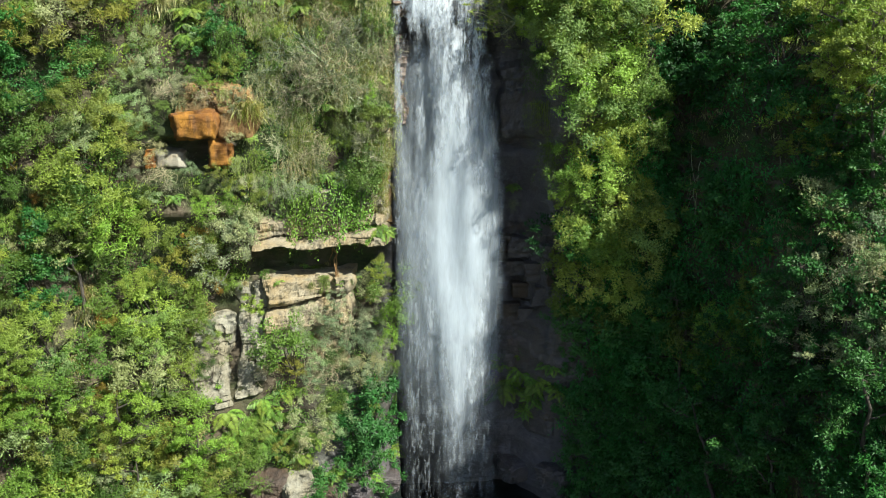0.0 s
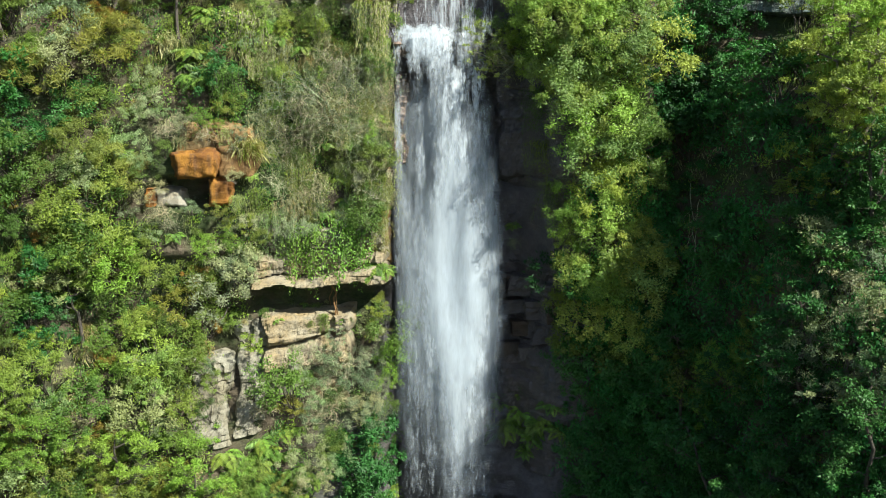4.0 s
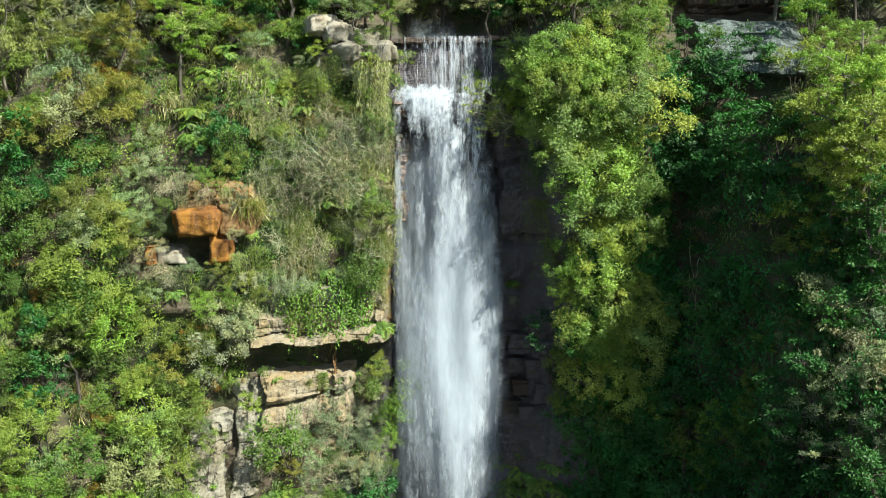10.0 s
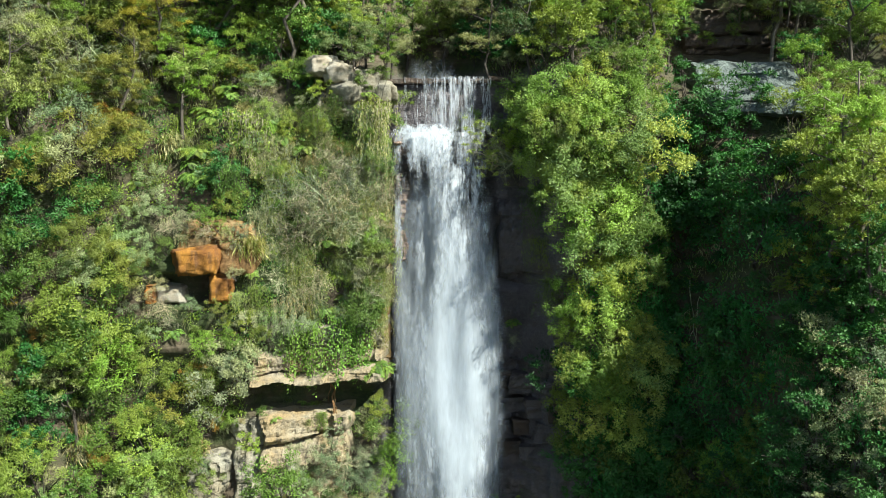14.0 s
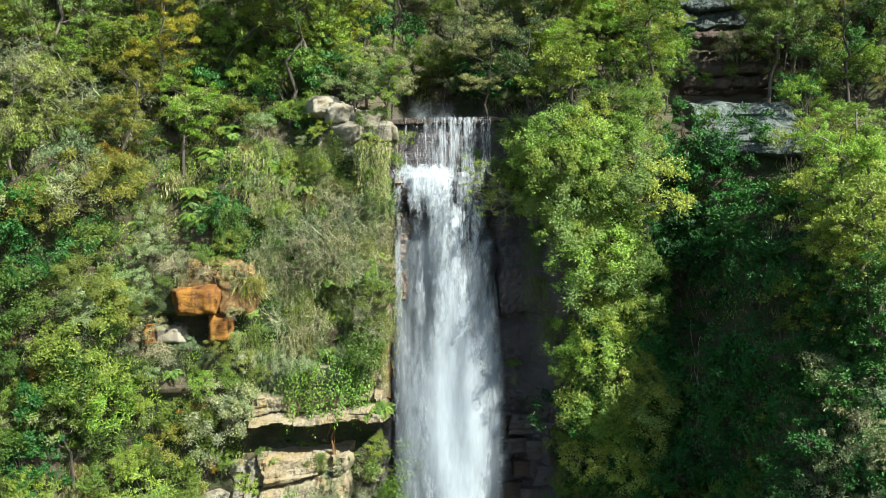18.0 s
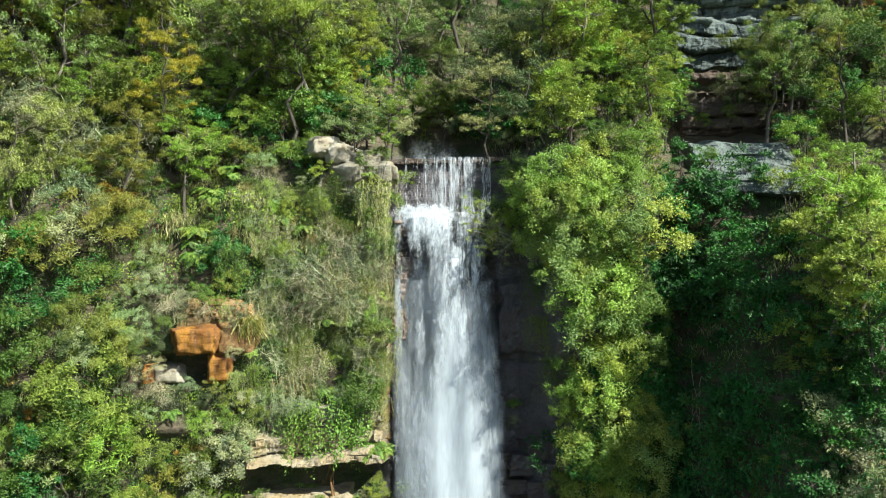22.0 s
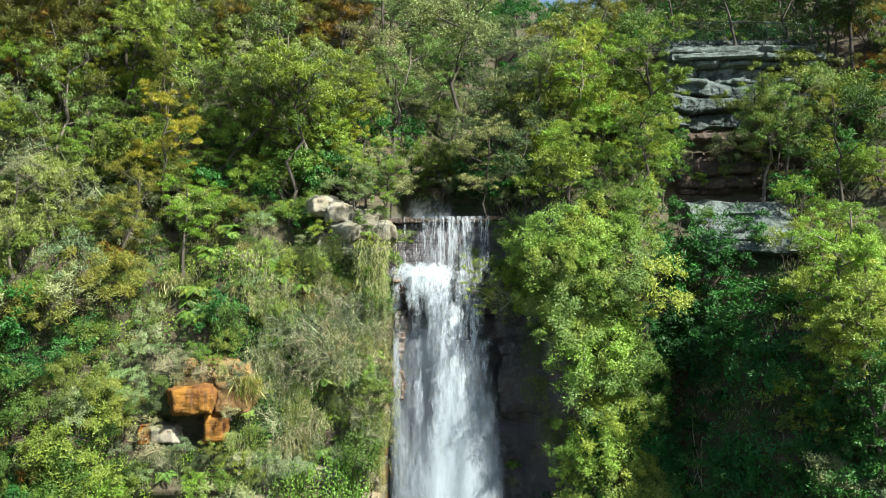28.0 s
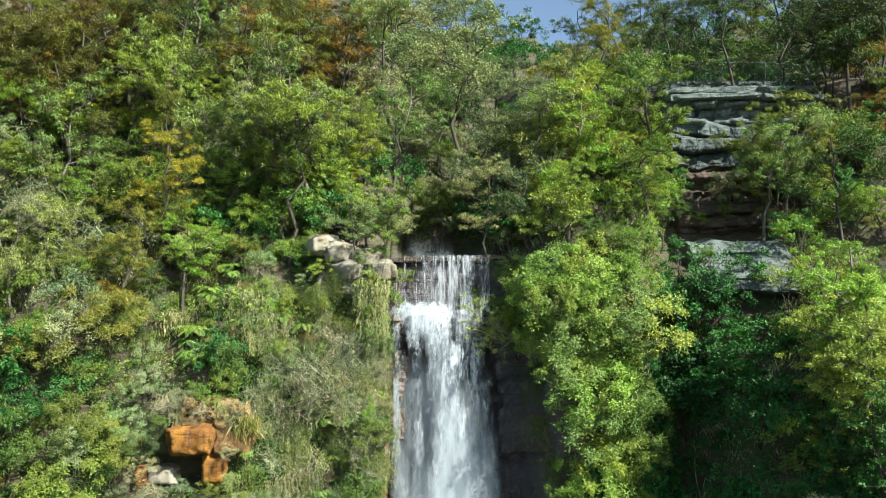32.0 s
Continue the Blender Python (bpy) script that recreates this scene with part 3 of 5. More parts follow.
def fall_density(x, z):
    """How closely the water falls: a full core, a thin curtain to its right, a strand apart to its left, rock showing
    between; thinned low down for shade.
    """
    core = np.interp(z, [FOOT, 5, 10, 14, 17, 20, 22, 23.3, STEP], [0.85, 0.85, 0.78, 0.62, 0.48, 0.22, 0.0, -0.4, -0.8])
    wide = np.interp(z, [FOOT, 6, 12, 16, 20, 23, STEP], [0.80, 0.95, 1.05, 0.90, 0.70, 0.72, 0.9])
    # thinned towards the foot in place of shade, fullest at 13 for a sunlit core
    full = np.interp(z, [FOOT, 3, 6, 9, 13, 16, 20, STEP], [0.10, 0.20, 0.42, 0.95, 1.75, 1.35, 1.25, 1.3])
    body = full * np.exp(-np.abs((x - core) / wide) ** 2.4)
    thin = 0.62 * np.clip((x - 0.2) / 0.5, 0, 1) * np.clip((2.75 - x) / 0.4, 0, 1) * np.clip((z - 5) / 9, 0, 1)
    veil = 0.62 * np.clip((x + 2.2) / 0.3, 0, 1) * np.clip((0.6 - x) / 0.8, 0, 1) * np.clip((19.5 - z) / 4, 0, 1) * np.clip((z - 3) / 8, 0, 1)
    strand = 1.05 * np.exp(-((x + 1.93 - 0.012 * (24 - z)) / 0.20) ** 2) * np.clip((z - 14) / 4, 0, 1)
    second = 0.7 * np.exp(-((x + 1.08 - 0.03 * (24 - z)) / 0.13) ** 2) * np.clip((z - 17) / 2, 0, 1)
    rib = 0.5 * np.exp(-((x + 1.45 - 0.02 * (24 - z)) / 0.20) ** 2) * np.clip((z - 16.5) / 2.5, 0, 1) * np.clip((24.0 - z) / 0.5, 0, 1)
    gap = 0.65 * np.exp(-((x + 0.74 - 0.05 * (24 - z)) / 0.14) ** 2) * np.clip((z - 17) / 2, 0, 1) * np.clip((23.4 - z) / 0.8, 0, 1)
    return np.clip(body + thin + veil + strand + second - rib - gap, 0, 1.5)


def water_grid(name, label, parent, y0, ztop, zfoot, edges, density, material, seed, bulge=0.25, nx=26, nz=120):
    vs, den, fs = [], [], []
    for j in range(nz + 1):
        z = ztop + (zfoot - ztop) * j / nz
        a, b = edges(z)
        for i in range(nx + 1):
            k = i / nx
            x = a + (b - a) * k
            out = 0.9 * math.sqrt(max(0.0, (ztop - z) / 26)) + 0.25 * math.sin(math.pi * k)
            y = y0 - out + bulge * noise.noise(Vector((x * 0.9 + seed, z * 0.16, seed)))
            vs.append((x + 0.08 * noise.noise(Vector((x, z * 0.4, seed + 5))), y, z))
            den.append(float(density(x, z)) * (1.0 - 0.9 * abs(2 * k - 1) ** 5) - 0.35 * abs(2 * k - 1) ** 9)
    for j in range(nz):
        for i in range(nx):
            p = j * (nx + 1) + i
            fs.append((p, p + 1, p + nx + 2, p + nx + 1))
    me = mesh_of(name, vs, fs, M[material], True)
    me.attributes.new("flow", "FLOAT", "POINT").data.foreach_set("value", np.array(den, np.float32))
    return child(name, me, parent, label)


def water_drops(name, label, parent, n, pick, seed):
    """Falling drops and threads, drawn out along their way."""
    rng = np.random.default_rng(seed)
    x, y, z, long, thick = pick(rng, n)
    g = np.linspace(0, 2 * np.pi, 4)[:3]
    ring = np.stack([np.cos(g), np.sin(g), np.zeros(3)], 1)
    c = np.stack([x, y, z], 1)
    top = c + np.stack([0 * x, 0 * x, long * 0.5], 1)
    low = c - np.stack([0 * x, 0 * x, long * 0.5], 1)
    mid = c[:, None] + ring[None] * thick[:, None, None] - np.array([0, 0, 0.15]) * long[:, None, None]
    v = np.concatenate([top[:, None], mid, low[:, None]], 1).reshape(-1, 3)
    i = np.arange(len(x))[:, None] * 5
    f = np.concatenate([i + np.array(t)[None] for t in ((0, 1, 2), (0, 2, 3), (0, 3, 1), (4, 2, 1), (4, 3, 2), (4, 1, 3))])
    return tagged(child(name, mesh_of(name, v, f, M["drops"]), parent, label), kind="stuff")


def main_drops(rng, n):
    z = FOOT + (STEP - FOOT) * rng.uniform(0, 1, n * 4) ** 0.8
    a, b = fall_edges(z)
    x = a + (b - a) * rng.uniform(0, 1, n * 4)
    strand = np.array([noise.noise(Vector((p * 2.6, q * 0.12, 2.0))) for p, q in zip(x, z)])
    keep = rng.uniform(0, 1, n * 4) < np.clip(fall_density(x, z) * (0.55 + 1.3 * strand) + 0.12, 0, 1)
    # hardly any drops below 13, to keep the foot dim as if shaded
    keep = keep & ((z > 13) | (rng.uniform(0, 1, n * 4) < 0.03))
    x, z = x[keep][:n], z[keep][:n]
    fall = np.clip((STEP - z) / 12, 0.1, 1)
    y = 39.9 - 0.9 * np.sqrt((LIP - z) / 26) + rng.normal(0, 0.22, len(x))
    return x, y, z, rng.uniform(0.03, 0.12, len(x)) * (0.5 + fall), rng.uniform(0.002, 0.006, len(x))


def lip_drops(rng, n):
    z = rng.uniform(STEP, LIP, n * 4)
    x = rng.uniform(-1.6, 2.05, n * 4)
    strand = np.array([noise.noise(Vector((p * 4.5, q * 0.10, 8.0))) for p, q in zip(x, z)])
    gap = np.where((x > -1.05) & (x < -0.75), 0.1, 1) * np.where(x < -1.3, 0.4, 1)
    keep = rng.uniform(0, 1, n * 4) < np.clip((0.45 + 1.6 * strand) * gap, 0.03, 1)
    x, z = x[keep][:n], z[keep][:n]
    return x, 40.15 - 0.12 * (LIP - z) + rng.normal(0, 0.05, len(x)), z, rng.uniform(0.10, 0.45, len(x)), rng.uniform(0.004, 0.009, len(x))


def foam_drops(rng, n):
    x = rng.uniform(-2.15, 0.35, n)
    lift = np.array([noise.noise(Vector((p * 1.7, 0, 4.0))) for p in x])
    z = STEP - 0.05 + 0.16 * lift + rng.normal(0, 0.07, n) + rng.exponential(0.10, n) * (0.4 + np.abs(lift))
    return x, 39.7 + rng.normal(0, 0.2, n), z, rng.uniform(0.03, 0.09, n), rng.uniform(0.005, 0.012, n)


def apron_density(x, z):
    brim = STEP + 0.12 + 0.10 * noise.noise(Vector((x * 1.9, 0, 6.0))) - 0.05 * (x + 0.9) ** 2
    split = 0.6 * math.exp(-((x + 1.6) / 0.17) ** 2) * min(1.0, max(0.0, (STEP - 0.3 - z) / 0.4)) + 0.5 * math.exp(-((x + 0.72) / 0.15) ** 2) * min(1.0, max(0.0, (STEP - 0.7 - z) / 0.5))
    slope = STEP + 0.25 - 0.16 * abs(x + 0.5)
    return 0.95 - 0.40 * max(0.0, STEP - 0.2 - z) - 3.0 * max(0.0, z - min(brim, slope)) - 0.7 * max(0.0, x - 0.1 - 0.1 * (STEP - z)) - split


waterfall = tagged(new("waterfall"), "tall white waterfall dropping over a sandstone ledge", "waterfall")


def lip_density(x, z):
    return (0.02 if -1.12 < x < -0.82 else 0.20 if x < -1.12 else 0.46 if x < 0.9 else 0.34) + 0.1 * (LIP - z) / 2.3


water_grid("upper_curtain", "thin glassy curtain of water over the lip", waterfall, 40.30, LIP + 0.04, STEP - 0.2, lambda z: (-1.6, 2.05), lip_density, "water_curtain", 1.0, 0.05, 44, 20)
water_grid("upper_curtain", "thin glassy curtain of water over the lip", waterfall, 40.20, LIP + 0.02, STEP - 0.2, lambda z: (-1.58, 2.03), lambda x, z: lip_density(x, z) - 0.25, "water_curtain", 31.0, 0.05, 44, 20)
water_grid("upper_curtain", "thin glassy curtain falling past the step", waterfall, 40.15, STEP + 0.3, 19.0, lambda z: (0.2, 2.05 + (STEP - z) * 0.03), lambda x, z: 0.45 - 0.07 * (STEP - z) - 0.5 * max(0.0, z - STEP), "water_curtain", 55.0, 0.06, 24, 40)
water_grid("step_apron", "white foaming water spreading over the step", waterfall, 39.95, STEP + 0.35, STEP - 1.9, lambda z: (-2.2, 0.75), apron_density, "water_foam", 40.0, 0.1, 34, 20)
for y, seed, gain, base in ((40.25, 2.0, 0.60, 0.02), (39.95, 9.0, 0.52, -0.02), (39.65, 17.0, 0.52, -0.05)):
    water_grid("main_sheet", "white broken main sheet of water", waterfall, y, STEP, FOOT, fall_edges,
               lambda x, z, g=gain, b=base: b + g * fall_density(x, z), "water_sheet", seed, 0.2, 30, 140)
# the veil also fades towards the foot to imitate the shade there
for y, seed in ((40.5, 14.0), (39.4, 23.0)):
    water_grid("spray_veil", "soft veil of fine spray", waterfall, y, 24.0, FOOT, lambda z: (fall_edges(z)[0] - 0.02 * (24 - z), fall_edges(z)[1] + 0.025 * (24 - z)),
               lambda x, z, y=y: ((0.60 if y > 40 else 0.20) * min(1.0, (24 - z) / 3.5) + 0.42 * fall_density(x, z) * min(1.0, (24 - z) / 10)) * float(np.interp(z, [FOOT, 4, 8, 12], [0.22, 0.38, 0.7, 1.0])) + 0.30 * math.exp(-((x - 0.85) / 0.75) ** 2) * min(1.0, max(0.0, (10.0 - z) / 3.5)) * min(1.0, z / 6), "water_veil", seed, 0.3, 30, 100)
water_drops("water_threads", "bright falling threads and drops", waterfall, 900, main_drops, 5)
water_drops("lip_threads", "bright threads running over the lip", waterfall, 900, lip_drops, 6)
water_drops("step_foam", "white foam bursting on the step", waterfall, 500, foam_drops, 7)
cascade = tagged(new("cascade"), "small misty cascade in the dark gully behind the lip", "waterfall")
water_grid("sheet", "", cascade, 46.2, 27.75, 26.75, lambda z: (-1.9, 1.0 + (27 - z) * 0.3), lambda x, z: 0.6 - 0.45 * (z - 26.75), "water_veil", 20.0, 0.1, 16, 14)


# ---- the lookout ----
rng = np.random.default_rng(4)
top = 35.35
rock_patch("outcrop", "grey layered sandstone cliff under the lookout", "rock_grey", 10.7, 19.2, 30.9, 35.4, 0.45, 0.8, 0.06, 7, 0.35)
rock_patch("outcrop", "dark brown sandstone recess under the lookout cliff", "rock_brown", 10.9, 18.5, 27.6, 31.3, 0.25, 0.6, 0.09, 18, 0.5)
for layer, (h, x0, x1, front, mat) in enumerate([(0.40, 10.9, 18.6, 45.9, "rock_slab"), (0.34, 11.2, 18.9, 45.5, "rock_slab")]):
    x = x0
    while x < x1 - 0.4:
        w = min(rng.uniform(2.6, 5.0), x1 - x)
        rock("lookout_rock", x + w / 2, top - h / 2, w * 1.06, h * 1.04, 3.0, mat, "layered grey sandstone slab under the lookout",
             y=front + 1.5 + rng.normal(0, 0.15), seed=200 + layer * 10 + int(x * 3), turn=rng.normal(0, 2), angular=0.3)
        x += w
    top -= h


# weathered ledges stepping down the cliff, set back unevenly
z = 34.6
for layer, (h, setback) in enumerate([(0.34, 0.15), (0.55, 0.45), (0.40, 0.1), (0.62, 0.5), (0.34, 0.2), (0.60, 0.45), (0.36, 0.25)]):
    x = 10.9 + 0.25 * (layer % 3)
    while x < 17.6:
        w = rng.uniform(0.9, 2.4)
        if rng.uniform() < 0.8:
            rock("lookout_rock", x + w / 2, z - h / 2, w * 1.05, h * rng.uniform(0.8, 1.1), 2.2, "rock_slab", "weathered grey sandstone ledge in the lookout cliff",
                 y=46.75 + setback + rng.normal(0, 0.14), seed=400 + layer * 20 + int(x * 2), turn=rng.normal(0, 5), roll=rng.normal(0, 2), angular=0.1, rough=0.22)
        x += w
    z -= h


def build_stone_wall():
    wall = tagged(new("stone_wall"), "low dry-stone wall edging the lookout terrace", "wall")
    kinds = [rock_mesh(300 + i, (0.36, 0.3, 0.19), M["rock_slab" if i % 3 else "rock_grey"], (3, 2, 2), 0.15, 0.3) for i in range(5)]
    for row in range(2):
        for i in range(24):
            x = 11.2 + i * 0.31 + row * 0.15
            child("stone", kinds[(i * 3 + row) % 5], wall, m=pose(x, 46.55 + 0.04 * math.sin(i * 2.3), 35.42 + row * 0.19, 0, 3 * math.sin(i), 8 * math.sin(i * 1.7)))
    tagged(wall)
    floor = rock_mesh(320, (8.2, 4.0, 0.3), M["soil"], (10, 6, 2), 0.03, 0.2)
    ob = tagged(new("terrace", floor), "earth terrace behind the lookout railing", "floor", kind="structure")
    ob.location = (14.8, 49.2, 35.45)


build_stone_wall()


def box(bm_list, a, b):
    (x0, y0, z0), (x1, y1, z1) = a, b
    v = [(x, y, z) for x in (x0, x1) for y in (y0, y1) for z in (z0, z1)]
    n = len(bm_list[0])
    bm_list[0] += v
    bm_list[1] += [tuple(n + k for k in f) for f in ((0, 1, 3, 2), (4, 6, 7, 5), (0, 4, 5, 1), (2, 3, 7, 6), (0, 2, 6, 4), (1, 5, 7, 3))]


def bar(name, parent, a, b, r):
    v, f = tubes([[(a, r), (b, r)]], 6)
    return child(name, mesh_of(name, v, f, M["steel"], True), parent)


def build_railing():
    rail = tagged(new("railing"), "grey-green steel safety railing along the lookout edge", "railing")
    bend = [Vector((10.3, 48.6, 35.2)), Vector((12.0, 46.9, 35.6)), Vector((14.2, 46.75, 35.66)), Vector((16.4, 46.8, 35.66)), Vector((18.8, 47.2, 35.66))]
    up = Vector((0, 0, 1))
    for a, b in zip(bend, bend[1:]):
        bar("post", rail, a, a + up * 1.08, 0.032)
        bar("top_rail", rail, a + up * 1.06, b + up * 1.06, 0.028)
        bar("bottom_rail", rail, a + up * 0.12, b + up * 0.12, 0.018)
        n = int((b - a).length / 0.13)
        for i in range(1, n):
            p = a.lerp(b, i / n)
            bar("baluster", rail, p + up * 0.12, p + up * 1.06, 0.011)
    bar("post", rail, bend[-1], bend[-1] + up * 1.08, 0.032)


build_railing()


# ---- plants ----
def sphere_points(rng, n, low=-0.3):
    """Clump places inside a rounded crown of radius one, most of them near its skin."""
    d = rng.normal(0, 1, (n, 3))
    d /= np.linalg.norm(d, axis=1, keepdims=True)
    d[:, 2] = np.where(d[:, 2] < low, -d[:, 2], d[:, 2])
    far = np.where(rng.uniform(0, 1, (n, 1)) < 0.22, rng.uniform(1.05, 1.45, (n, 1)), 1.0)
    return d * rng.uniform(0.30, 1.0, (n, 1)) ** 0.5 * far * rng.uniform(0.75, 1.2, 3)


def make_shrub(name, label, seed, leaf, material, bark, radius=0.85, clumps=15, per=90, droop=0.1, spread=0.6, group="plants on the gorge wall"):
    """A shrub on a few stems from one root at the origin."""
    rng = np.random.default_rng(seed)
    root = tagged(new(name), label, "shrub", group)
    clumps, per = int(clumps * 1.5), int(per * 0.66)
    c = sphere_points(rng, clumps) * np.array([1, 1, 0.85]) * radius + np.array([0, 0, radius * 0.9])
    c[:, :2] += rng.normal(0, 0.12 * radius, (clumps, 2))
    paths = [limb(rng, (rng.normal(0, 0.03), rng.normal(0, 0.03), -0.25), tuple(p), 0.028, 0.006, 4, 0.12) for p in c[:9]]
    v, f = tubes(paths, 4)
    tagged(child("stem", mesh_of("stem", v, f, M[bark], True), root), kind="stuff")
    v, f = clump_leaves(rng, c, rng.uniform(0.13, 0.34, clumps) * radius, per, leaf[0], leaf[1], droop, spread)
    child("foliage", mesh_of("foliage", v, f, M[material]), root)
    return root


def make_vine(name, label, seed, material, length=1.6, strands=22, leaf=(0.11, 0.07), step=0.055):
    """A curtain that hangs from its root."""
    rng = np.random.default_rng(seed)
    root = tagged(new(name), label, "vine", "plants on the gorge wall")
    paths, pts, out = [], [], []
    for i in range(strands):
        x, long = rng.normal(0, 0.4), length * rng.uniform(0.35, 1.1)
        a, y1 = (x * 0.4, 0.15, rng.uniform(0, 0.25)), -rng.uniform(0.15, 0.55)
        b, c = (x, y1, rng.uniform(0.0, 0.3)), (x + rng.normal(0, 0.1), y1 + rng.normal(0, 0.08), -long)
        path = limb(rng, a, b, 0.012, 0.010, 3, 0.05) + limb(rng, b, c, 0.010, 0.003, 6, 0.03)[1:]
        paths.append(path)
        q = np.array([p for p, r in path])
        for k in range(1, len(q)):
            n = max(2, int(np.linalg.norm(q[k] - q[k - 1]) / step))
            pts.append(q[k - 1] + (q[k] - q[k - 1]) * rng.uniform(0, 1, (n, 1)) + rng.normal(0, 0.05, (n, 3)))
    pts = np.concatenate(pts)
    pts = np.repeat(pts, 3, 0) + rng.normal(0, 0.06, (len(pts) * 3, 3))
    v, f = tubes(paths, 3)
    tagged(child("stem", mesh_of("stem", v, f, M["bark_dark"], True), root), kind="stuff")
    along = rng.normal(0, 0.6, pts.shape) + np.array([0, -0.4, -0.8])
    v, f = small_leaves(rng, pts, along, rng.normal(0, 0.4, pts.shape) + np.array([0, -0.9, 0.4]), leaf[0] * 0.68, leaf[1] * 0.68)
    child("foliage", mesh_of("foliage", v, f, M[material]), root)
    return root


def make_straw(name, label, seed, green):
    """A hanging tussock of long, thin blades."""
    rng = np.random.default_rng(seed)
    root = tagged(new(name), label, "grass", "plants on the gorge wall")
    for part_name, mat, n in (("dry_foliage", "leaf_straw", 320), ("green_foliage", green, 180)):
        c = rng.normal(0, 0.30, (n, 3)) * np.array([1, 0.5, 0.5])
        a = c + np.stack([rng.normal(0, 0.12, n), -rng.uniform(0.1, 0.4, n), rng.uniform(-0.1, 0.25, n)], 1)
        drop = np.stack([rng.normal(0, 0.22, n), rng.normal(0, 0.15, n), -rng.uniform(0.15, 0.75, n)], 1)
        vs, fs = [], []
        for s, (p, q) in enumerate(((c, a), (a, a + drop * 0.5), (a + drop * 0.5, a + drop))):
            v, f = leaves(rng, (p + q) / 2, q - p, rng.normal(0, 0.5, c.shape) + np.array([0, -1, 0.3]), np.linalg.norm(q - p, axis=1) * 1.15, np.full(n, 0.010))
            fs.append(f + sum(len(k) for k in vs))
            vs.append(v)
        child(part_name, mesh_of(part_name, np.concatenate(vs), np.concatenate(fs), M[mat]), root)
    return root


def make_drape(name, label, seed, length, green, dry):
    """A long curtain of thin stems, dry blades and small narrow leaves that trails down a rock face."""
    rng = np.random.default_rng(seed)
    root = tagged(new(name), label, "vine", "plants on the gorge wall")
    paths, pts, down = [], [], []
    for i in range(34):
        x, long = rng.normal(0, 0.42), length * rng.uniform(0.3, 1.1)
        out = -rng.uniform(0.08, 0.45)
        b, c = (x, out, rng.uniform(-0.1, 0.35)), (x + rng.normal(0, 0.14), out + rng.normal(0.05, 0.1), -long)
        path = limb(rng, (x * 0.6, 0.2, 0.0), b, 0.010, 0.008, 3, 0.05) + limb(rng, b, c, 0.008, 0.003, 6, 0.04)[1:]
        paths.append(path)
        q = np.array([p for p, r in path])
        for k in range(1, len(q)):
            n = max(2, int(np.linalg.norm(q[k] - q[k - 1]) / 0.030))
            pts.append(q[k - 1] + (q[k] - q[k - 1]) * rng.uniform(0, 1, (n, 1)) + rng.normal(0, 0.06, (n, 3)))
            down.append(np.repeat((q[k] - q[k - 1])[None], n, 0))
    v, f = tubes(paths, 3)
    tagged(child("stem", mesh_of("stem", v, f, M["twig"], True), root), kind="stuff")
    pts, down = np.concatenate(pts), np.concatenate(down)
    down /= np.linalg.norm(down, axis=1, keepdims=True)
    pick = rng.uniform(0, 1, len(pts)) < 0.5
    for part_name, mat, m, size in (("foliage", green, pick, (0.10, 0.048)), ("dry_foliage", dry, ~pick, (0.17, 0.014))):
        p, d = pts[m], down[m]
        v, f = small_leaves(rng, p, d + rng.normal(0, 0.45, p.shape) + np.array([0, -0.2, -0.3]), rng.normal(0, 0.5, p.shape) + np.array([0, -0.9, 0.4]), *size)
        child(part_name, mesh_of(part_name, v, f, M[mat]), root)
    return root


def make_leaning_bush():
    """A bush of bare bent twigs with sparse golden leaves, reaching out over the falling water."""
    rng = np.random.default_rng(77)
    root = tagged(new("leaning_bush"), "twiggy bush with sparse golden leaves leaning over the water", "shrub")
    root.matrix_basis = pose(3.0, 39.5, 23.0)
    tips = []
    for g, (dx, dz) in enumerate([(-2.5, 1.5), (-1.9, 1.1), (-2.1, 0.5), (-1.3, 1.5), (-1.2, 0.1), (-0.9, 0.8), (-1.6, -0.2), (-0.5, -0.4)]):
        b = np.array([dx, -0.5 - 0.25 * rng.uniform(), dz])
        paths = [limb(rng, (0, 0.2, 0), tuple(b), 0.032, 0.010, 7, 0.10)]
        for j in range(9):
            k = rng.uniform(0.35, 1.0)
            e = b * k + rng.normal(0, 0.26, 3) + np.array([-0.12, 0, 0.08])
            paths.append(limb(rng, tuple(b * k), tuple(e), 0.011, 0.004, 4, 0.15))
            for q in range(2):
                u = e + rng.normal(0, 0.16, 3)
                paths.append(limb(rng, tuple(e), tuple(u), 0.006, 0.002, 3, 0.1))
                tips.append(u)
        v, f = tubes(paths, 4)
        child("branch", mesh_of("branch", v, f, M["twig"], True), root)
    tips = np.array(tips)
    tips = tips[rng.uniform(0, 1, len(tips)) < 0.55]
    v, f = clump_leaves(rng, tips, rng.uniform(0.08, 0.19, len(tips)), 16, 0.10, 0.05)
    child("foliage", mesh_of("foliage", v, f, M["leaf_pale"]), root)


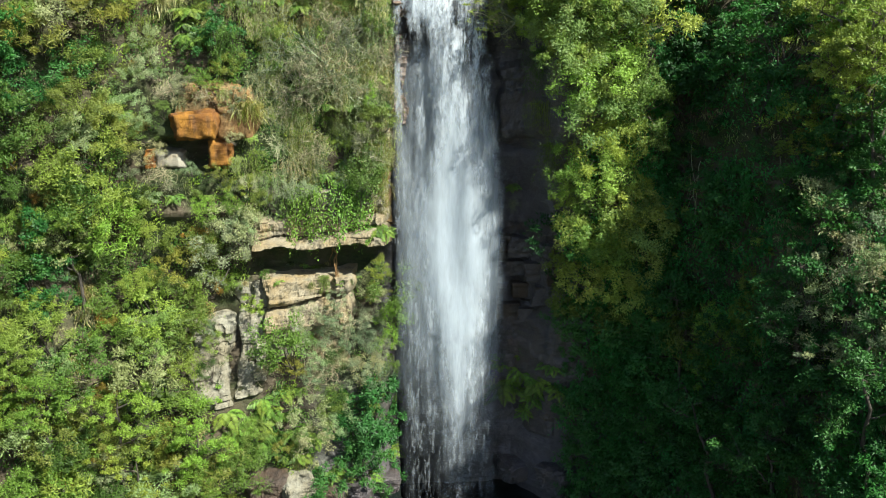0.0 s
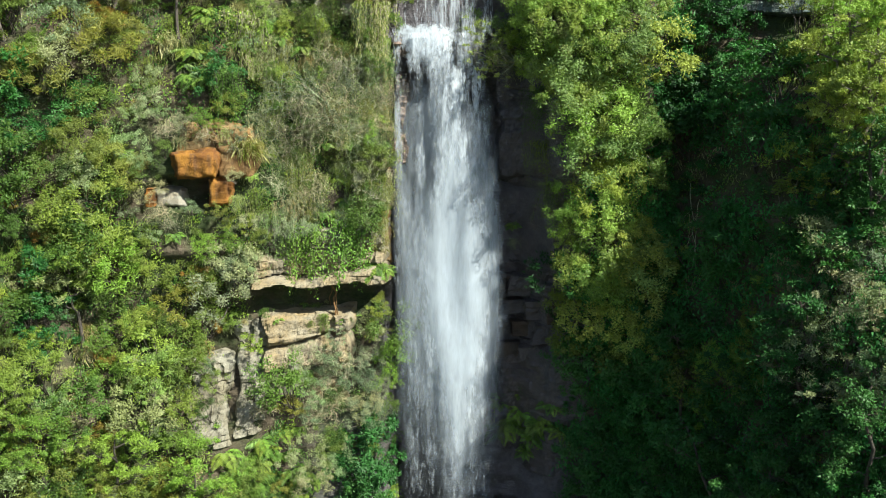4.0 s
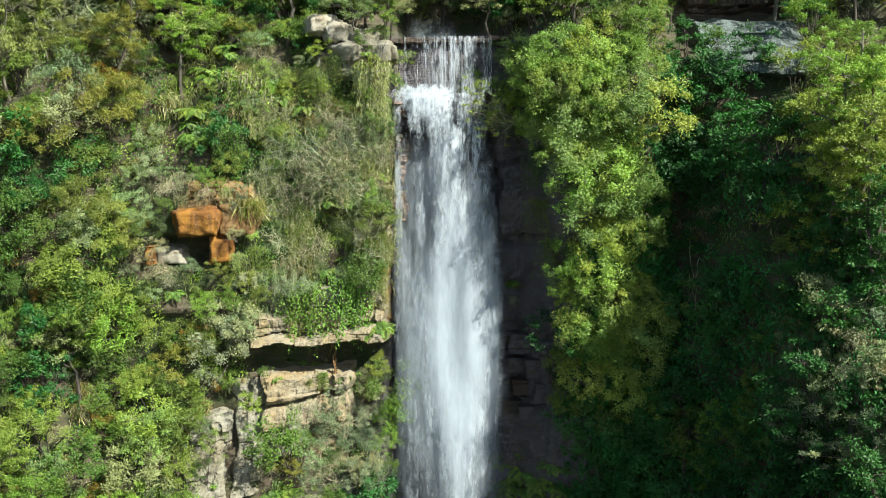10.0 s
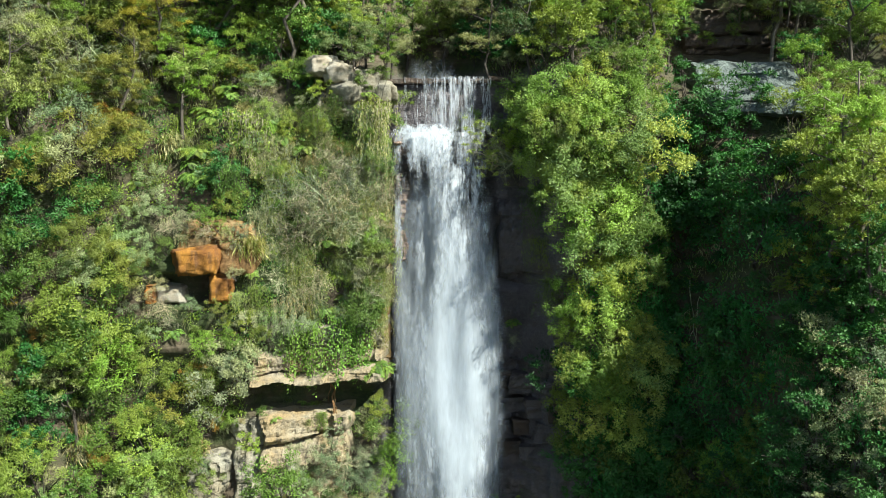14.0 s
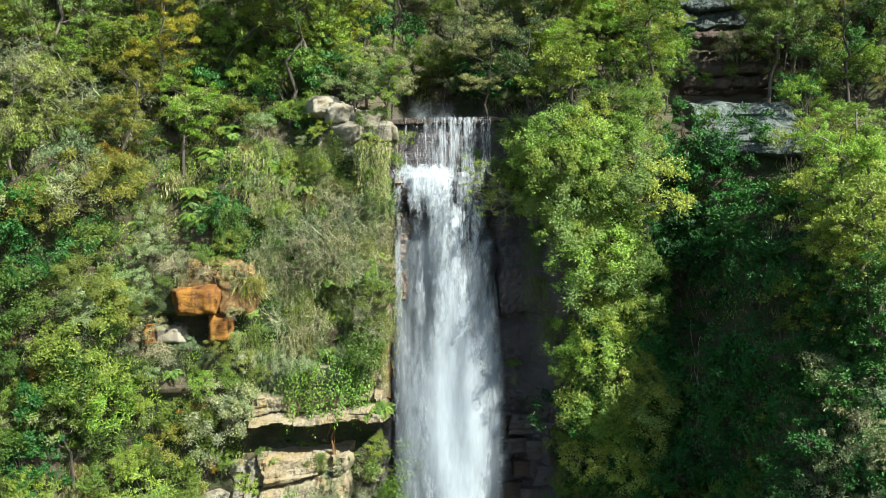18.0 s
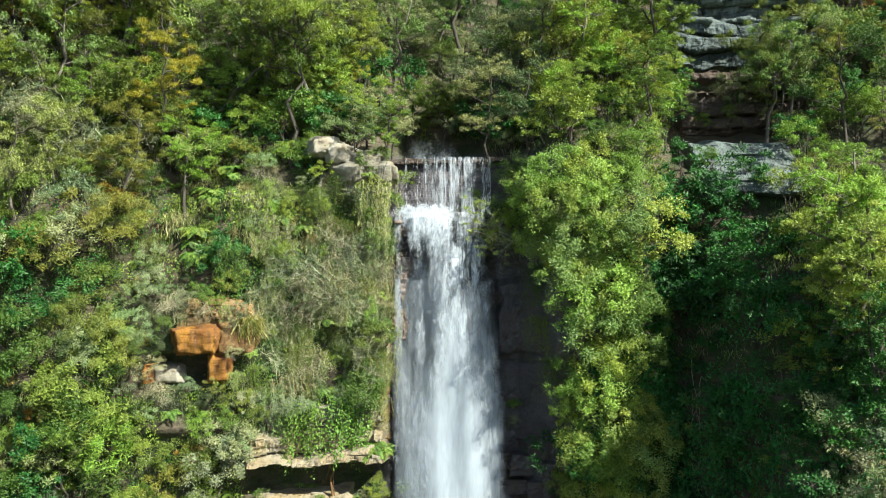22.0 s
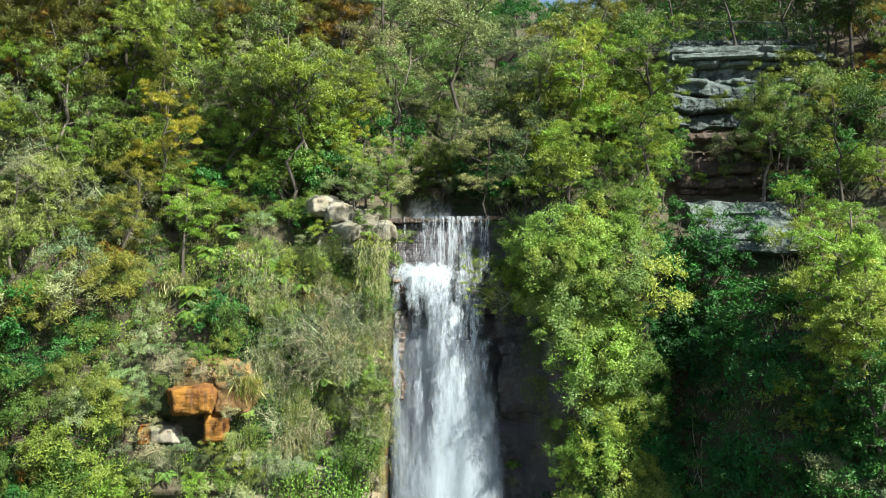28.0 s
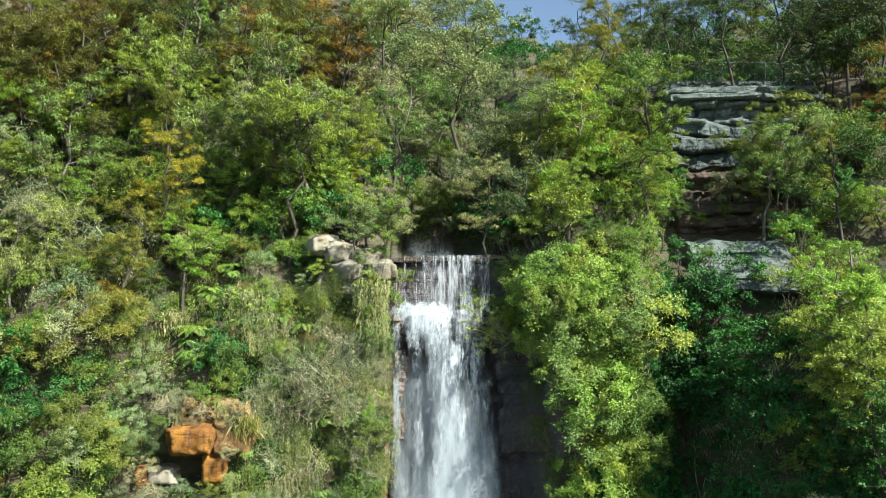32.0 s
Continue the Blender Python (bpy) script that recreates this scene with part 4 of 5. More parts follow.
def make_twigs(name, label, seed):
    """A dry, leafless shrub of fine branching twigs with a few leaves."""
    rng = np.random.default_rng(seed)
    root = tagged(new(name), label, "shrub", "plants on the gorge wall")
    paths, tips = [], []
    for i in range(9):
        b = np.array([rng.normal(0, 0.5), -rng.uniform(0.1, 0.6), rng.uniform(-0.2, 1.1)])
        paths.append(limb(rng, (0, 0.2, 0), b, 0.022, 0.010, 5, 0.14))
        for j in range(7):
            k = rng.uniform(0.3, 1)
            c = b * k + np.array([rng.normal(0, 0.35), rng.normal(0, 0.2), rng.normal(-0.1, 0.35)])
            paths.append(limb(rng, b * k, c, 0.010, 0.004, 4, 0.15))
            for m in range(3):
                e = c + rng.normal(0, 0.22, 3) + np.array([0, 0, -0.08])
                paths.append(limb(rng, c, e, 0.005, 0.002, 3, 0.12))
                tips.append(e)
    v, f = tubes(paths, 3)
    tagged(child("twig", mesh_of("twig", v, f, M["twig"]), root), kind="stuff")
    tips = np.array(tips)
    v, f = clump_leaves(rng, tips[::2], np.full(len(tips[::2]), 0.10), 5, 0.08, 0.035)
    child("foliage", mesh_of("foliage", v, f, M["leaf_grey"]), root)
    return root


def make_fern(name, label, seed, fronds=8, size=0.95):
    """A rosette of arching fronds, each with paired leaflets."""
    rng = np.random.default_rng(seed)
    root = tagged(new(name), label, "fern", "plants on the gorge wall")
    v, f = tubes([limb(rng, (0, 0, -0.25), (0, 0, 0.12), 0.07, 0.05, 3, 0.02)], 6)
    child("crown_stem", mesh_of("crown_stem", v, f, M["bark_dark"], True), root)
    for i in range(fronds):
        g = 2 * math.pi * i / fronds + rng.normal(0, 0.2)
        out, long = np.array([math.cos(g), math.sin(g), 0]), size * rng.uniform(0.7, 1.15)
        lift = rng.uniform(0.35, 0.8)
        pts = [np.array([0, 0, 0.1]) + out * long * k * (1 - 0.18 * k) + np.array([0, 0, long * (lift * k - 1.05 * lift * k * k - 0.1 * k)]) for k in np.linspace(0, 1, 15)]
        cs, al, no, ln, wd = [], [], [], [], []
        side = np.array([-out[1], out[0], 0])
        for k in range(1, 15):
            d = pts[k] - pts[k - 1]
            d /= np.linalg.norm(d)
            up = np.cross(side, d) * -1
            w = long * 0.26 * math.sin(math.pi * min(1, (k / 15) ** 0.7 * 0.95 + 0.05)) + 0.02
            for s in (1, -1):
                a = side * s + d * 0.45 - np.array([0, 0, 0.15])
                cs.append(pts[k] + a * w * 0.5)
                al.append(a)
                no.append(np.array([0, 0, 1.0]) + out * 0.2)
                ln.append(w * 1.1)
                wd.append(long * 0.075)
        lv, lf = leaves(rng, np.array(cs), np.array(al), np.array(no), np.array(ln), np.array(wd), 0.1)
        tv, tf = tubes([[(tuple(p), 0.008 * (1 - k / 18)) for k, p in enumerate(pts[::2])]], 3)
        tf = np.concatenate([tf[:, [0, 1, 2]], tf[:, [0, 2, 3]]]) + len(lv)
        child("frond", mesh_of("frond", np.concatenate([lv, tv]), np.concatenate([lf, tf]), M["leaf_fern"]), root)
    return root


def make_tree(name, label, seed, height, spread, leaf, material, bark, clumps=46, per=80, droop=0.3, lean=0.1, crown=(0.35, 1.0), limbs=5, thick=0.12, flat=0.8):
    """A tree on a tapered trunk with limbs and a broken crown of leaf clumps."""
    rng = np.random.default_rng(seed)
    root = tagged(new(name), label, "tree", "trees of the gorge")
    clumps, per, leaf = int(clumps * 1.6), int(per * 0.78), (leaf[0] * 1.1, leaf[1] * 1.15)
    tipx = np.array([rng.normal(0, lean) * height, rng.normal(0, lean) * height, height * 0.86])
    trunk = limb(rng, (0, 0, -0.4), tuple(tipx), thick, thick * 0.25, 8, 0.06)
    v, f = tubes([trunk], 8)
    child("trunk", mesh_of("trunk", v, f, M[bark], True), root)
    t = np.array([p for p, r in trunk])
    cs, rs = [], []
    for i in range(limbs):
        k = crown[0] + (crown[1] - crown[0]) * (i + 0.5) / limbs
        a = np.array([np.interp(k * 0.95, np.linspace(0, 1, len(t)), t[:, j]) for j in range(3)])
        g = i * 2.4 + rng.normal(0, 0.4)
        reach = spread * rng.uniform(0.6, 1.0) * (1.0 if k < 0.75 else 1.4 - 0.6 * k)
        b = a + np.array([math.cos(g) * reach, math.sin(g) * reach, reach * rng.uniform(0.25, 0.8)])
        path = limb(rng, tuple(a), tuple(b), thick * 0.42, thick * 0.1, 6, 0.10)
        paths, fine = [path], []
        for j in range(int(clumps / limbs)):
            q = rng.uniform(0.5, 1.05)
            s = a + (b - a) * q
            e = s + rng.normal(0, 1, 3) * np.array([1, 1, flat]) * spread * 0.25 + np.array([0, 0, 0.1 * spread])
            fine.append(limb(rng, tuple(s), tuple(e), thick * 0.13, thick * 0.04, 3, 0.12))
            cs.append(e)
            rs.append(spread * rng.uniform(0.07, 0.22))
        v, f = tubes(paths, 5)
        v2, f2 = tubes(fine, 3)
        v, f = np.concatenate([v, v2]), np.concatenate([f, f2 + len(v)])
        child("limb", mesh_of("limb", v, f, M[bark], True), root)
    v, f = clump_leaves(rng, np.array(cs), np.array(rs), per, leaf[0], leaf[1], droop)
    child("crown", mesh_of("crown", v, f, M[material]), root)
    return root


MAKERS = {
    "b": lambda s, v: make_shrub("leafy_shrub", "mid-green leafy shrub rooted in the cliff", s, ((0.115, 0.050), (0.14, 0.035), (0.10, 0.055), (0.12, 0.045), (0.16, 0.03))[v], ("leaf_mid", "leaf_olive", "leaf_mid", "leaf_grey", "leaf_lime")[v], "bark_dark", 0.95, 17, 80),
    "y": lambda s, v: make_shrub("lime_shrub", "bright yellow-green shrub catching the sun", s, ((0.110, 0.050), (0.13, 0.04), (0.10, 0.055), (0.15, 0.04), (0.12, 0.05))[v], ("leaf_lime", "leaf_lime", "leaf_mid", "leaf_lime", "leaf_olive")[v], "bark_dark", 1.0, 17, 70),
    "p": lambda s, v: make_shrub("pale_shrub", "pale yellow-green shrub leaning out, leaf colour lightened to look sunlit", s, ((0.110, 0.050), (0.13, 0.04), (0.10, 0.055), (0.14, 0.04), (0.12, 0.05))[v], ("leaf_pale", "leaf_lime", "leaf_pale", "leaf_pale", "leaf_gum")[v], "bark_pale", 1.0, 18, 75),
    "d": lambda s, v: make_shrub("shade_shrub", "deep green shrub, leaf colour darkened for the gorge shade", s, (0.15, 0.075), "leaf_shade_green", "bark_dark", 1.0, 14, 55),
    "s": lambda s, v: make_shrub("silver_shrub", "silver-grey small-leaved shrub on the slope", s, (0.08, 0.04), "leaf_silver", "bark_pale", 0.9, 16, 85),
    "e": lambda s, v: make_shrub("gum_sapling", "grey-green gum sapling with narrow drooping leaves", s, (0.17, 0.035), "leaf_grey", "bark_pale", 0.95, 14, 100, 0.8),
    "c": lambda s, v: make_shrub("feathery_shrub", "feathery olive-green shrub with fine needles", s, (0.20, 0.022), "leaf_olive", "bark_dark", 1.0, 16, 120, 0.3, 0.9),
    "o": lambda s, v: make_shrub("rusty_shrub", "feathery shrub with rusty orange tips", s, (0.20, 0.024), "leaf_rust", "bark_dark", 1.0, 16, 110, 0.3, 0.9),
    "v": lambda s, v: make_vine("hanging_vine", "green leafy curtain hanging down the cliff", s, ("leaf_fern", "leaf_mid", "leaf_olive", "leaf_lime", "leaf_grey")[v], 1.6, 22, ((0.11, 0.07), (0.10, 0.05), (0.15, 0.025), (0.09, 0.05), (0.18, 0.03))[v]),
    "g": lambda s, v: make_straw("hanging_grass", "tussock of dry straw-coloured grass hanging down", s, ("leaf_mid", "leaf_olive", "leaf_straw", "leaf_lime", "leaf_straw")[v]),
    "t": lambda s, v: make_twigs("dry_bush", "leafless grey bush of fine dry twigs", s),
    "h": lambda s, v: make_drape("trailing_plant", "dry and green trailing plant hanging down bare rock", s, (2.2, 1.5, 2.8, 1.8, 1.3)[v], ("leaf_gum", "leaf_lime", "leaf_olive", "leaf_pale", "leaf_grey")[v], "leaf_straw"),
    "f": lambda s, v: make_fern("fern", "bright green fern with arching fronds", s),
}
VARIANTS = 5
protos = {}


def plant(kind, m):
    """Sets a plant of this kind at the pose m; alike ones share their meshes."""
    key = (kind, random.randrange(VARIANTS))
    if key not in protos:
        protos[key] = MAKERS[kind](hash_of(key), key[1])
        protos[key].matrix_basis = m
        return protos[key]
    first = protos[key]
    return copy_thing(first, m @ Matrix.Diagonal((*first.scale, 1)).inverted())


def hash_of(key):
    return ord(key[0]) * 17 + key[1] * 101


# planting plan: each row one height of the face from the foot up, each letter one plant
PLAN = [
    "...........................dd",
    ".................dd........ddd",
    "............bby..ddd.......ddddd",
    ".......byybbbby.gffd.......dddddd",
    "......bbyybbbggffssd.....f.ddddddd",
    "......bbyybbbgfffssb....ff.dddddddd",
    "......bbyybbbg.ff..s....fffddddbdddd",
    "......bbbyybb...b..s.....f.ddddbdddd",
    "......bbbgybb...b...y......ddddbdddd",
    "......bbbgyybb......y......ddddbbddd",
    "......bbbgybby.............ddddbbds",
    "......bbdgbyybs...........ddddddbsss",
    "......bbdbyybbs............ybddddsss",
    "......bbbbyy.byv............yydddsss",
    "......bbbbyb.fyvvvvb.......yyydddbss",
    "......bbbby...gyyvsb........yyddddss",
    ".......bbsc....vvggb.......yyddddydd",
    ".......bdcbs...gggvb.......yyddddydd",
    ".......dddbbgvdtttgb.......yyddddyyyy",
    "......ddbcbvgvdgttgb......yyydddddyyy",
    "......bbbbcvgfvvggvb.....yyyydddddyyyy",
    "......bbbscbgfgvggbb.....byyddddd.yyyy",
    "......bbcccbvffy.........yyyydd....yyyy",
    "......bbccssbvfy..........byyyy....yyyy",
    ".....bbbsbbcddbbbdd.....ddyyyyy.....yyyy",
    ".....ssbcbbbdbbbbd...cdddyyyyyy......yyy",
    "....ssbccbbbdbbbbbdd.cccdyyyyyyy..eeebdyy",
    "....ssbbbbbbeebbbddddeccdyyyyyyy..eeebbdd",
    "....bbbbbycceebeecsedeccdyyyybbb..ee.bbbdd",
    "...bbbbbcyyccebeecseedeedeyyybbb...e.bbbdo",
    "...cccbccyycceecceseedeeddyybb.........boo",
    "...cccbcyycceeeeooseeeddeddybbb........yyoo",
    "..cccceceeeceeeeooseeeddeeeybbb.........yod",
    "..ccceeceeeeeoocooeeeeeeddeyybbb.........ydd",
    "..ccccccceeecoocooeeeeeeddeyybbb...d.....yyd",
    ".ccccoccceeecoooeeeeeeeedddddeeeeddd......yy",
    ".cccoocccceyyyboeeeeeeeeddddddeeedddd......y",
    ".cccoocccceyyybbeeeeeeeeddddddeeeeddd.....dy",
    "...coccccceyyybbeeeeeeeeddddddeeeeeddd.deedy",
    "...........yyybbeeeeeeeedddddddeeeedeeeddedd",
    "................eeeeeeeeededd.deeeeeeeeddeed",
    "...................eeeeeeeedd.ddeeeeeeeeddee",
]


def z_high(j):
    """Rows far up the wooded slope, where trees hide most of the undergrowth."""
    return 0.8 + 1.1 * j > 30


LEAN = {"p": 62, "v": 0, "h": 0, "g": 0, "t": 15, "f": 30}


def set_plant(kind, x, z, size):
    """Roots a plant in the face at x and z; on a steep face it leans out into the light."""
    # the orange block and the stones round it stay bare
    if (-11.5 < x < -8.0 and 16.3 < z < 20.7) or (kind in "vhg" and -12 < x < -7.8 and 20 < z < 22.4):
        if random.random() < 0.85:
            return
        kind, size = "t", 0.5
    if kind == "g":
        size *= 0.65
    if -8.3 < x < -2.35 and 16.2 < z < 25.4 and kind in "bpyds":
        # the sheer wall beside the water holds hanging plants and only small shrubs
        kind, size = ("h", size * 0.9) if random.random() < 0.35 else (kind, size * 0.6)
    # sunlight put into colour: most darker shrubs of this buttress become pale ones
    if 3.2 < x < 8.6 and 12 < z < 27 and kind in "bd" and random.random() < 0.8:
        kind = "p"
    steep = min(1.0, max(0.0, 1.2 - abs(surface(x, z + 0.6) - surface(x, z - 0.6)) / 1.2))
    tilt = LEAN.get(kind, 38) * steep + random.uniform(-8, 8)
    turn = random.uniform(-25, 25) if kind in "vgth" else random.uniform(0, 360)
    root = surface(x, z) + 0.05
    for x0, x1, z0, z1, proud in PATCHES:
        if x0 < x < x1 and z0 < z < z1:
            root = min(root, float(face(np.array([x]), np.array([z]))[0]) - proud)
    plant(kind, pose(x, root, z, tilt, random.uniform(-10, 10), 0) @ pose(0, 0, 0, 0, 0, turn) @ Matrix.Scale(size, 4))


random.seed(11)
for j, row in enumerate(PLAN):
    for i, kind in enumerate(row):
        if kind == "." or (z_high(j) and random.random() < (0.7 if kind in "ec" else 0.4)):
            continue
        if -11.5 < -25 + 1.15 * i < -7.5 and 26.3 < 0.65 + 1.1 * j < 31 and kind not in "df":
            continue
        set_plant(kind, -25 + 1.15 * i + random.uniform(-0.42, 0.42), 0.65 + 1.1 * j + random.uniform(-0.4, 0.4), random.choice((0.55, 0.7, 0.85, 1.0, 1.2, 1.45)))


def ground_cover(name, label, material, n, seed, leaf, low, high, droop):
    """Creepers, moss tufts and small leaves that clothe the planted parts of the face."""
    rng = np.random.default_rng(seed)
    pts = []
    while len(pts) < n:
        x, z = rng.uniform(-21, 18), rng.uniform(0.8, 36)
        i, j = int(round((x + 25) / 1.15)), int(round((z - 0.8) / 1.1))
        if j >= len(PLAN) or i >= len(PLAN[j]) or PLAN[j][i] == ".":
            continue
        k = noise.noise(Vector((x * 0.8, z * 0.8, seed)))
        if low < k < high:
            q = rng.normal(0, 1, (24, 3)) * np.array([0.16, 0.07, 0.16])
            pts += [(x + a, surface(x + a, z + c) - 0.05 - abs(b), z + c) for a, b, c in q[:8]]
            pts += [(x + a, pts[-1][1] - abs(b), z + c) for a, b, c in q[8:]]
    pts = np.array(pts)
    along = rng.normal(0, 0.7, pts.shape) + np.array([0, -0.5, -droop])
    v, f = leaves(rng, pts, along, rng.normal(0, 0.5, pts.shape) + np.array([0.2, -0.7, 0.5]), leaf[0], leaf[1])
    tagged(new(name, mesh_of(name, v, f, M[material])), label, "creeper", kind="stuff")


ground_cover("creeper", "small green leaves creeping over the rock face", "leaf_mid", 45000, 21, (0.11, 0.06), -0.1, 0.6, 0.4)
ground_cover("creeper", "bright green leaves creeping over the rock face", "leaf_lime", 30000, 22, (0.10, 0.05), 0.0, 0.7, 0.4)
ground_cover("dry_grass", "dry straw-coloured stalks hanging on the rock face", "leaf_straw", 30000, 23, (0.26, 0.014), 0.05, 0.8, 2.0)
ground_cover("creeper", "deep green leaves creeping over the rock face", "leaf_shade_green", 25000, 24, (0.12, 0.06), -0.6, 0.0, 0.4)


def shade_cover(n, seed):
    """Leafy growth that clothes the shaded side of the gorge; the shade's emerald tint is in its colour."""
    rng = np.random.default_rng(seed)
    pts, along = [], []
    while len(pts) < n:
        x, z = rng.uniform(5.6, 16.5), rng.uniform(0.8, 22.0)
        if noise.noise(Vector((x * 0.55, z * 0.4, 12.0))) < -0.22 or (x < 7.4 and z < 9 and rng.uniform() < 0.5):
            continue
        k = rng.normal(0, 1, (36, 3)) * np.array([0.30, 0.16, 0.22])
        y, out = surface(x, z), rng.uniform(0.05, 0.55)
        pts += [(x + a, y - out - abs(b), z + c - 0.5 * a * a) for a, b, c in k]
    pts = np.array(pts)
    along = rng.normal(0, 0.6, pts.shape) + np.array([0, -0.6, -0.5])
    v, f = small_leaves(rng, pts, along, rng.normal(0, 0.5, pts.shape) + np.array([0, -0.5, 0.8]), 0.15, 0.075)
    tagged(new("creeper", mesh_of("creeper", v, f, M["leaf_shade_emerald"])), "leaves tinted emerald to carry the shade on the gorge's dim side", "creeper", kind="stuff")


shade_cover(70000, 25)


# ---- trees ----
TREE_MAKERS = {
    "gum": lambda s: make_tree("gum_tree", "tall gum tree with grey-green drooping leaves", s, 8.0, 2.3, (0.22, 0.048), "leaf_gum", "bark_pale", 56, 62, 0.9),
    "dark_gum": lambda s: make_tree("gum_tree", "dark-limbed gum tree with pale grey-green leaf heads", s, 8.0, 2.6, (0.16, 0.06), "leaf_grey", "bark_dark", 56, 66, 0.2, flat=0.5),
    "dull_gum": lambda s: make_tree("gum_tree", "gum tree with leaf colour darkened for upper-slope shade", s, 8.0, 2.6, (0.17, 0.06), "leaf_shaded_gum", "bark_dark", 56, 62, 0.4, flat=0.6),
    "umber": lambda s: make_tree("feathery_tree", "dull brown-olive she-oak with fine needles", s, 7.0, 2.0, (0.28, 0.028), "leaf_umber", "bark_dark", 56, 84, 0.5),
    "slim_gum": lambda s: make_tree("gum_tree", "slim gum tree with a bare trunk and high open crown", s, 9.0, 2.4, (0.22, 0.05), "leaf_lime", "bark_dark", 49, 70, 0.8, 0.04, (0.6, 1.0), 7, 0.12),
    "lime": lambda s: make_tree("lime_tree", "young tree with bright yellow-green crown", s, 6.0, 1.7, (0.125, 0.056), "leaf_lime", "bark_dark", 56, 80, 0.1),
    "pale": lambda s: make_tree("pale_tree", "young tree with pale yellow-green sunlit crown", s, 6.0, 1.7, (0.125, 0.05), "leaf_pale", "bark_pale", 56, 80, 0.1),
    "olive": lambda s: make_tree("feathery_tree", "feathery olive-green she-oak with fine needles", s, 7.0, 1.9, (0.28, 0.026), "leaf_olive", "bark_dark", 56, 84, 0.5),
    "rust": lambda s: make_tree("rusty_tree", "feathery tree with rusty orange new growth", s, 7.0, 1.9, (0.26, 0.028), "leaf_rust", "bark_dark", 50, 84, 0.5),
    "silver": lambda s: make_tree("silver_tree", "silver-leaved tree leaning from the gorge side", s, 6.0, 1.9, (0.12, 0.05), "leaf_silver", "bark_pale", 56, 80, 0.1),
    "gold": lambda s: make_tree("feathery_tree", "feathery she-oak with golden yellow tips", s, 6.0, 1.7, (0.24, 0.028), "leaf_gold", "bark_dark", 52, 90, 0.3),
    "vivid": lambda s: make_tree("bright_tree", "young tree with a dense vivid green crown", s, 6.0, 1.7, (0.16, 0.05), "leaf_fern", "bark_dark", 56, 80, 0.1),
    "deep": lambda s: make_tree("shade_tree", "deep green tree, leaf colour darkened for the gorge shade", s, 7.0, 2.1, (0.15, 0.075), "leaf_shade_green", "bark_dark", 56, 66, 0.2),
}
grown = {}


def tree(kind, x, y, z, size, turn, tip=0):
    # left of the falls the shade-coloured trees give way to lighter-leaved kinds
    if kind == "deep" and x < 2:
        kind = "gum" if x < -10 else "lime"
    key = (kind, int(turn) % 3)
    m = pose(x, y, z, 0, tip, 0) @ pose(0, 0, 0, 0, 0, turn * 47) @ Matrix.Scale(size, 4)
    if key not in grown:
        grown[key] = TREE_MAKERS[kind](hash_of(("T", len(grown))))
        grown[key].matrix_basis = m
        return
    first = grown[key]
    copy_thing(first, m @ Matrix.Diagonal((*first.scale, 1)).inverted())


for spot in [(-12, 43.3, 29.5, 1.1, 0), (-5.9, 42.8, 27.8, 1.05, 1), (-8.2, 43, 28.3, 1.1, 2), (-2.4, 46.9, 29.9, 0.8, 4), (-4, 45.6, 30.2, 0.6, 40), (14.8, 43, 27.3, 0.8, 97)]:
    tree("gum", *spot)
for spot in [(0.5, 49.8, 31, 1.15, 3), (-2.8, 48.7, 33.1, 1, 5), (-0.8, 55.4, 35.2, 1.1, 6), (2.6, 44.6, 27.4, 0.8, 42), (3.6, 40.6, 25.5, 0.7, 43), (1.9, 40.6, 26.1, 0.6, 74), (-3.5, 40.1, 25.4, 0.5, 90), (-2.1, 40.6, 25.7, 0.5, 91)]:
    tree("dark_gum", *spot)
for spot in [(15.5, 43.5, 27.6, 0.7, 13), (18.5, 44.3, 29.5, 0.6, 26), (-12.1, 42.8, 28.7, 0.8, 33), (-8.2, 47, 33.2, 1, 38), (0.2, 46, 26.8, 0.6, 41), (-13.2, 38.6, 23.4, 0.8, 46), (-0.1, 46.7, 27.3, 0.5, 92), (-12.2, 41.6, 27.2, 0.5, 94)]:
    tree("olive", *spot)
for spot in [(8.8, 45.7, 32.1, 0.75, 8), (9.8, 44, 28, 0.5, 9), (8.4, 40, 26.8, 0.8, 10), (17.4, 54, 37.5, 0.5, 21), (-5.1, 43.2, 28, 0.7, 39), (-10.8, 39.3, 24.2, 0.7, 45), (-14.6, 36.5, 11.5, 0.75, 63), (-15.9, 33.8, 5.6, 0.8, 64), (-13.2, 34.5, 4.5, 0.85, 65), (-10.5, 35.2, 3.4, 0.8, 66), (-15.1, 33.3, 2.7, 0.8, 68), (-12.1, 34, 1.8, 0.8, 69)]:
    tree("lime", *spot)
for spot in [(-9.5, 35.2, 2, 0.6, 70), (-16.5, 34, 7.7, 0.7, 71), (-13.2, 40.8, 26.6, 0.7, 93), (9, 44, 30, 0.6, 95), (10.1, 43, 27, 0.5, 96), (-8.2, 42.9, 28.2, 0.45, 109)]:
    tree("lime", *spot)
for spot in [(7.5, 38.3, 23.5, 0.85, 11), (5.1, 39, 26.1, 0.6, 12), (14.3, 34, 21.1, 0.85, 14), (13.7, 32.5, 18.7, 1, 15), (14.8, 32.6, 19.6, 1, 16), (13.3, 32.5, 16.9, 0.6, 17), (12.1, 34.1, 14, 0.3, 60), (15.2, 35, 21.8, 0.9, 75), (13.7, 32.1, 17.8, 0.8, 76), (14.4, 31.5, 17.8, 0.9, 77), (13.4, 32.8, 18.3, 1, 101), (14.3, 31.9, 18.5, 1, 102)]:
    tree("pale", *spot)
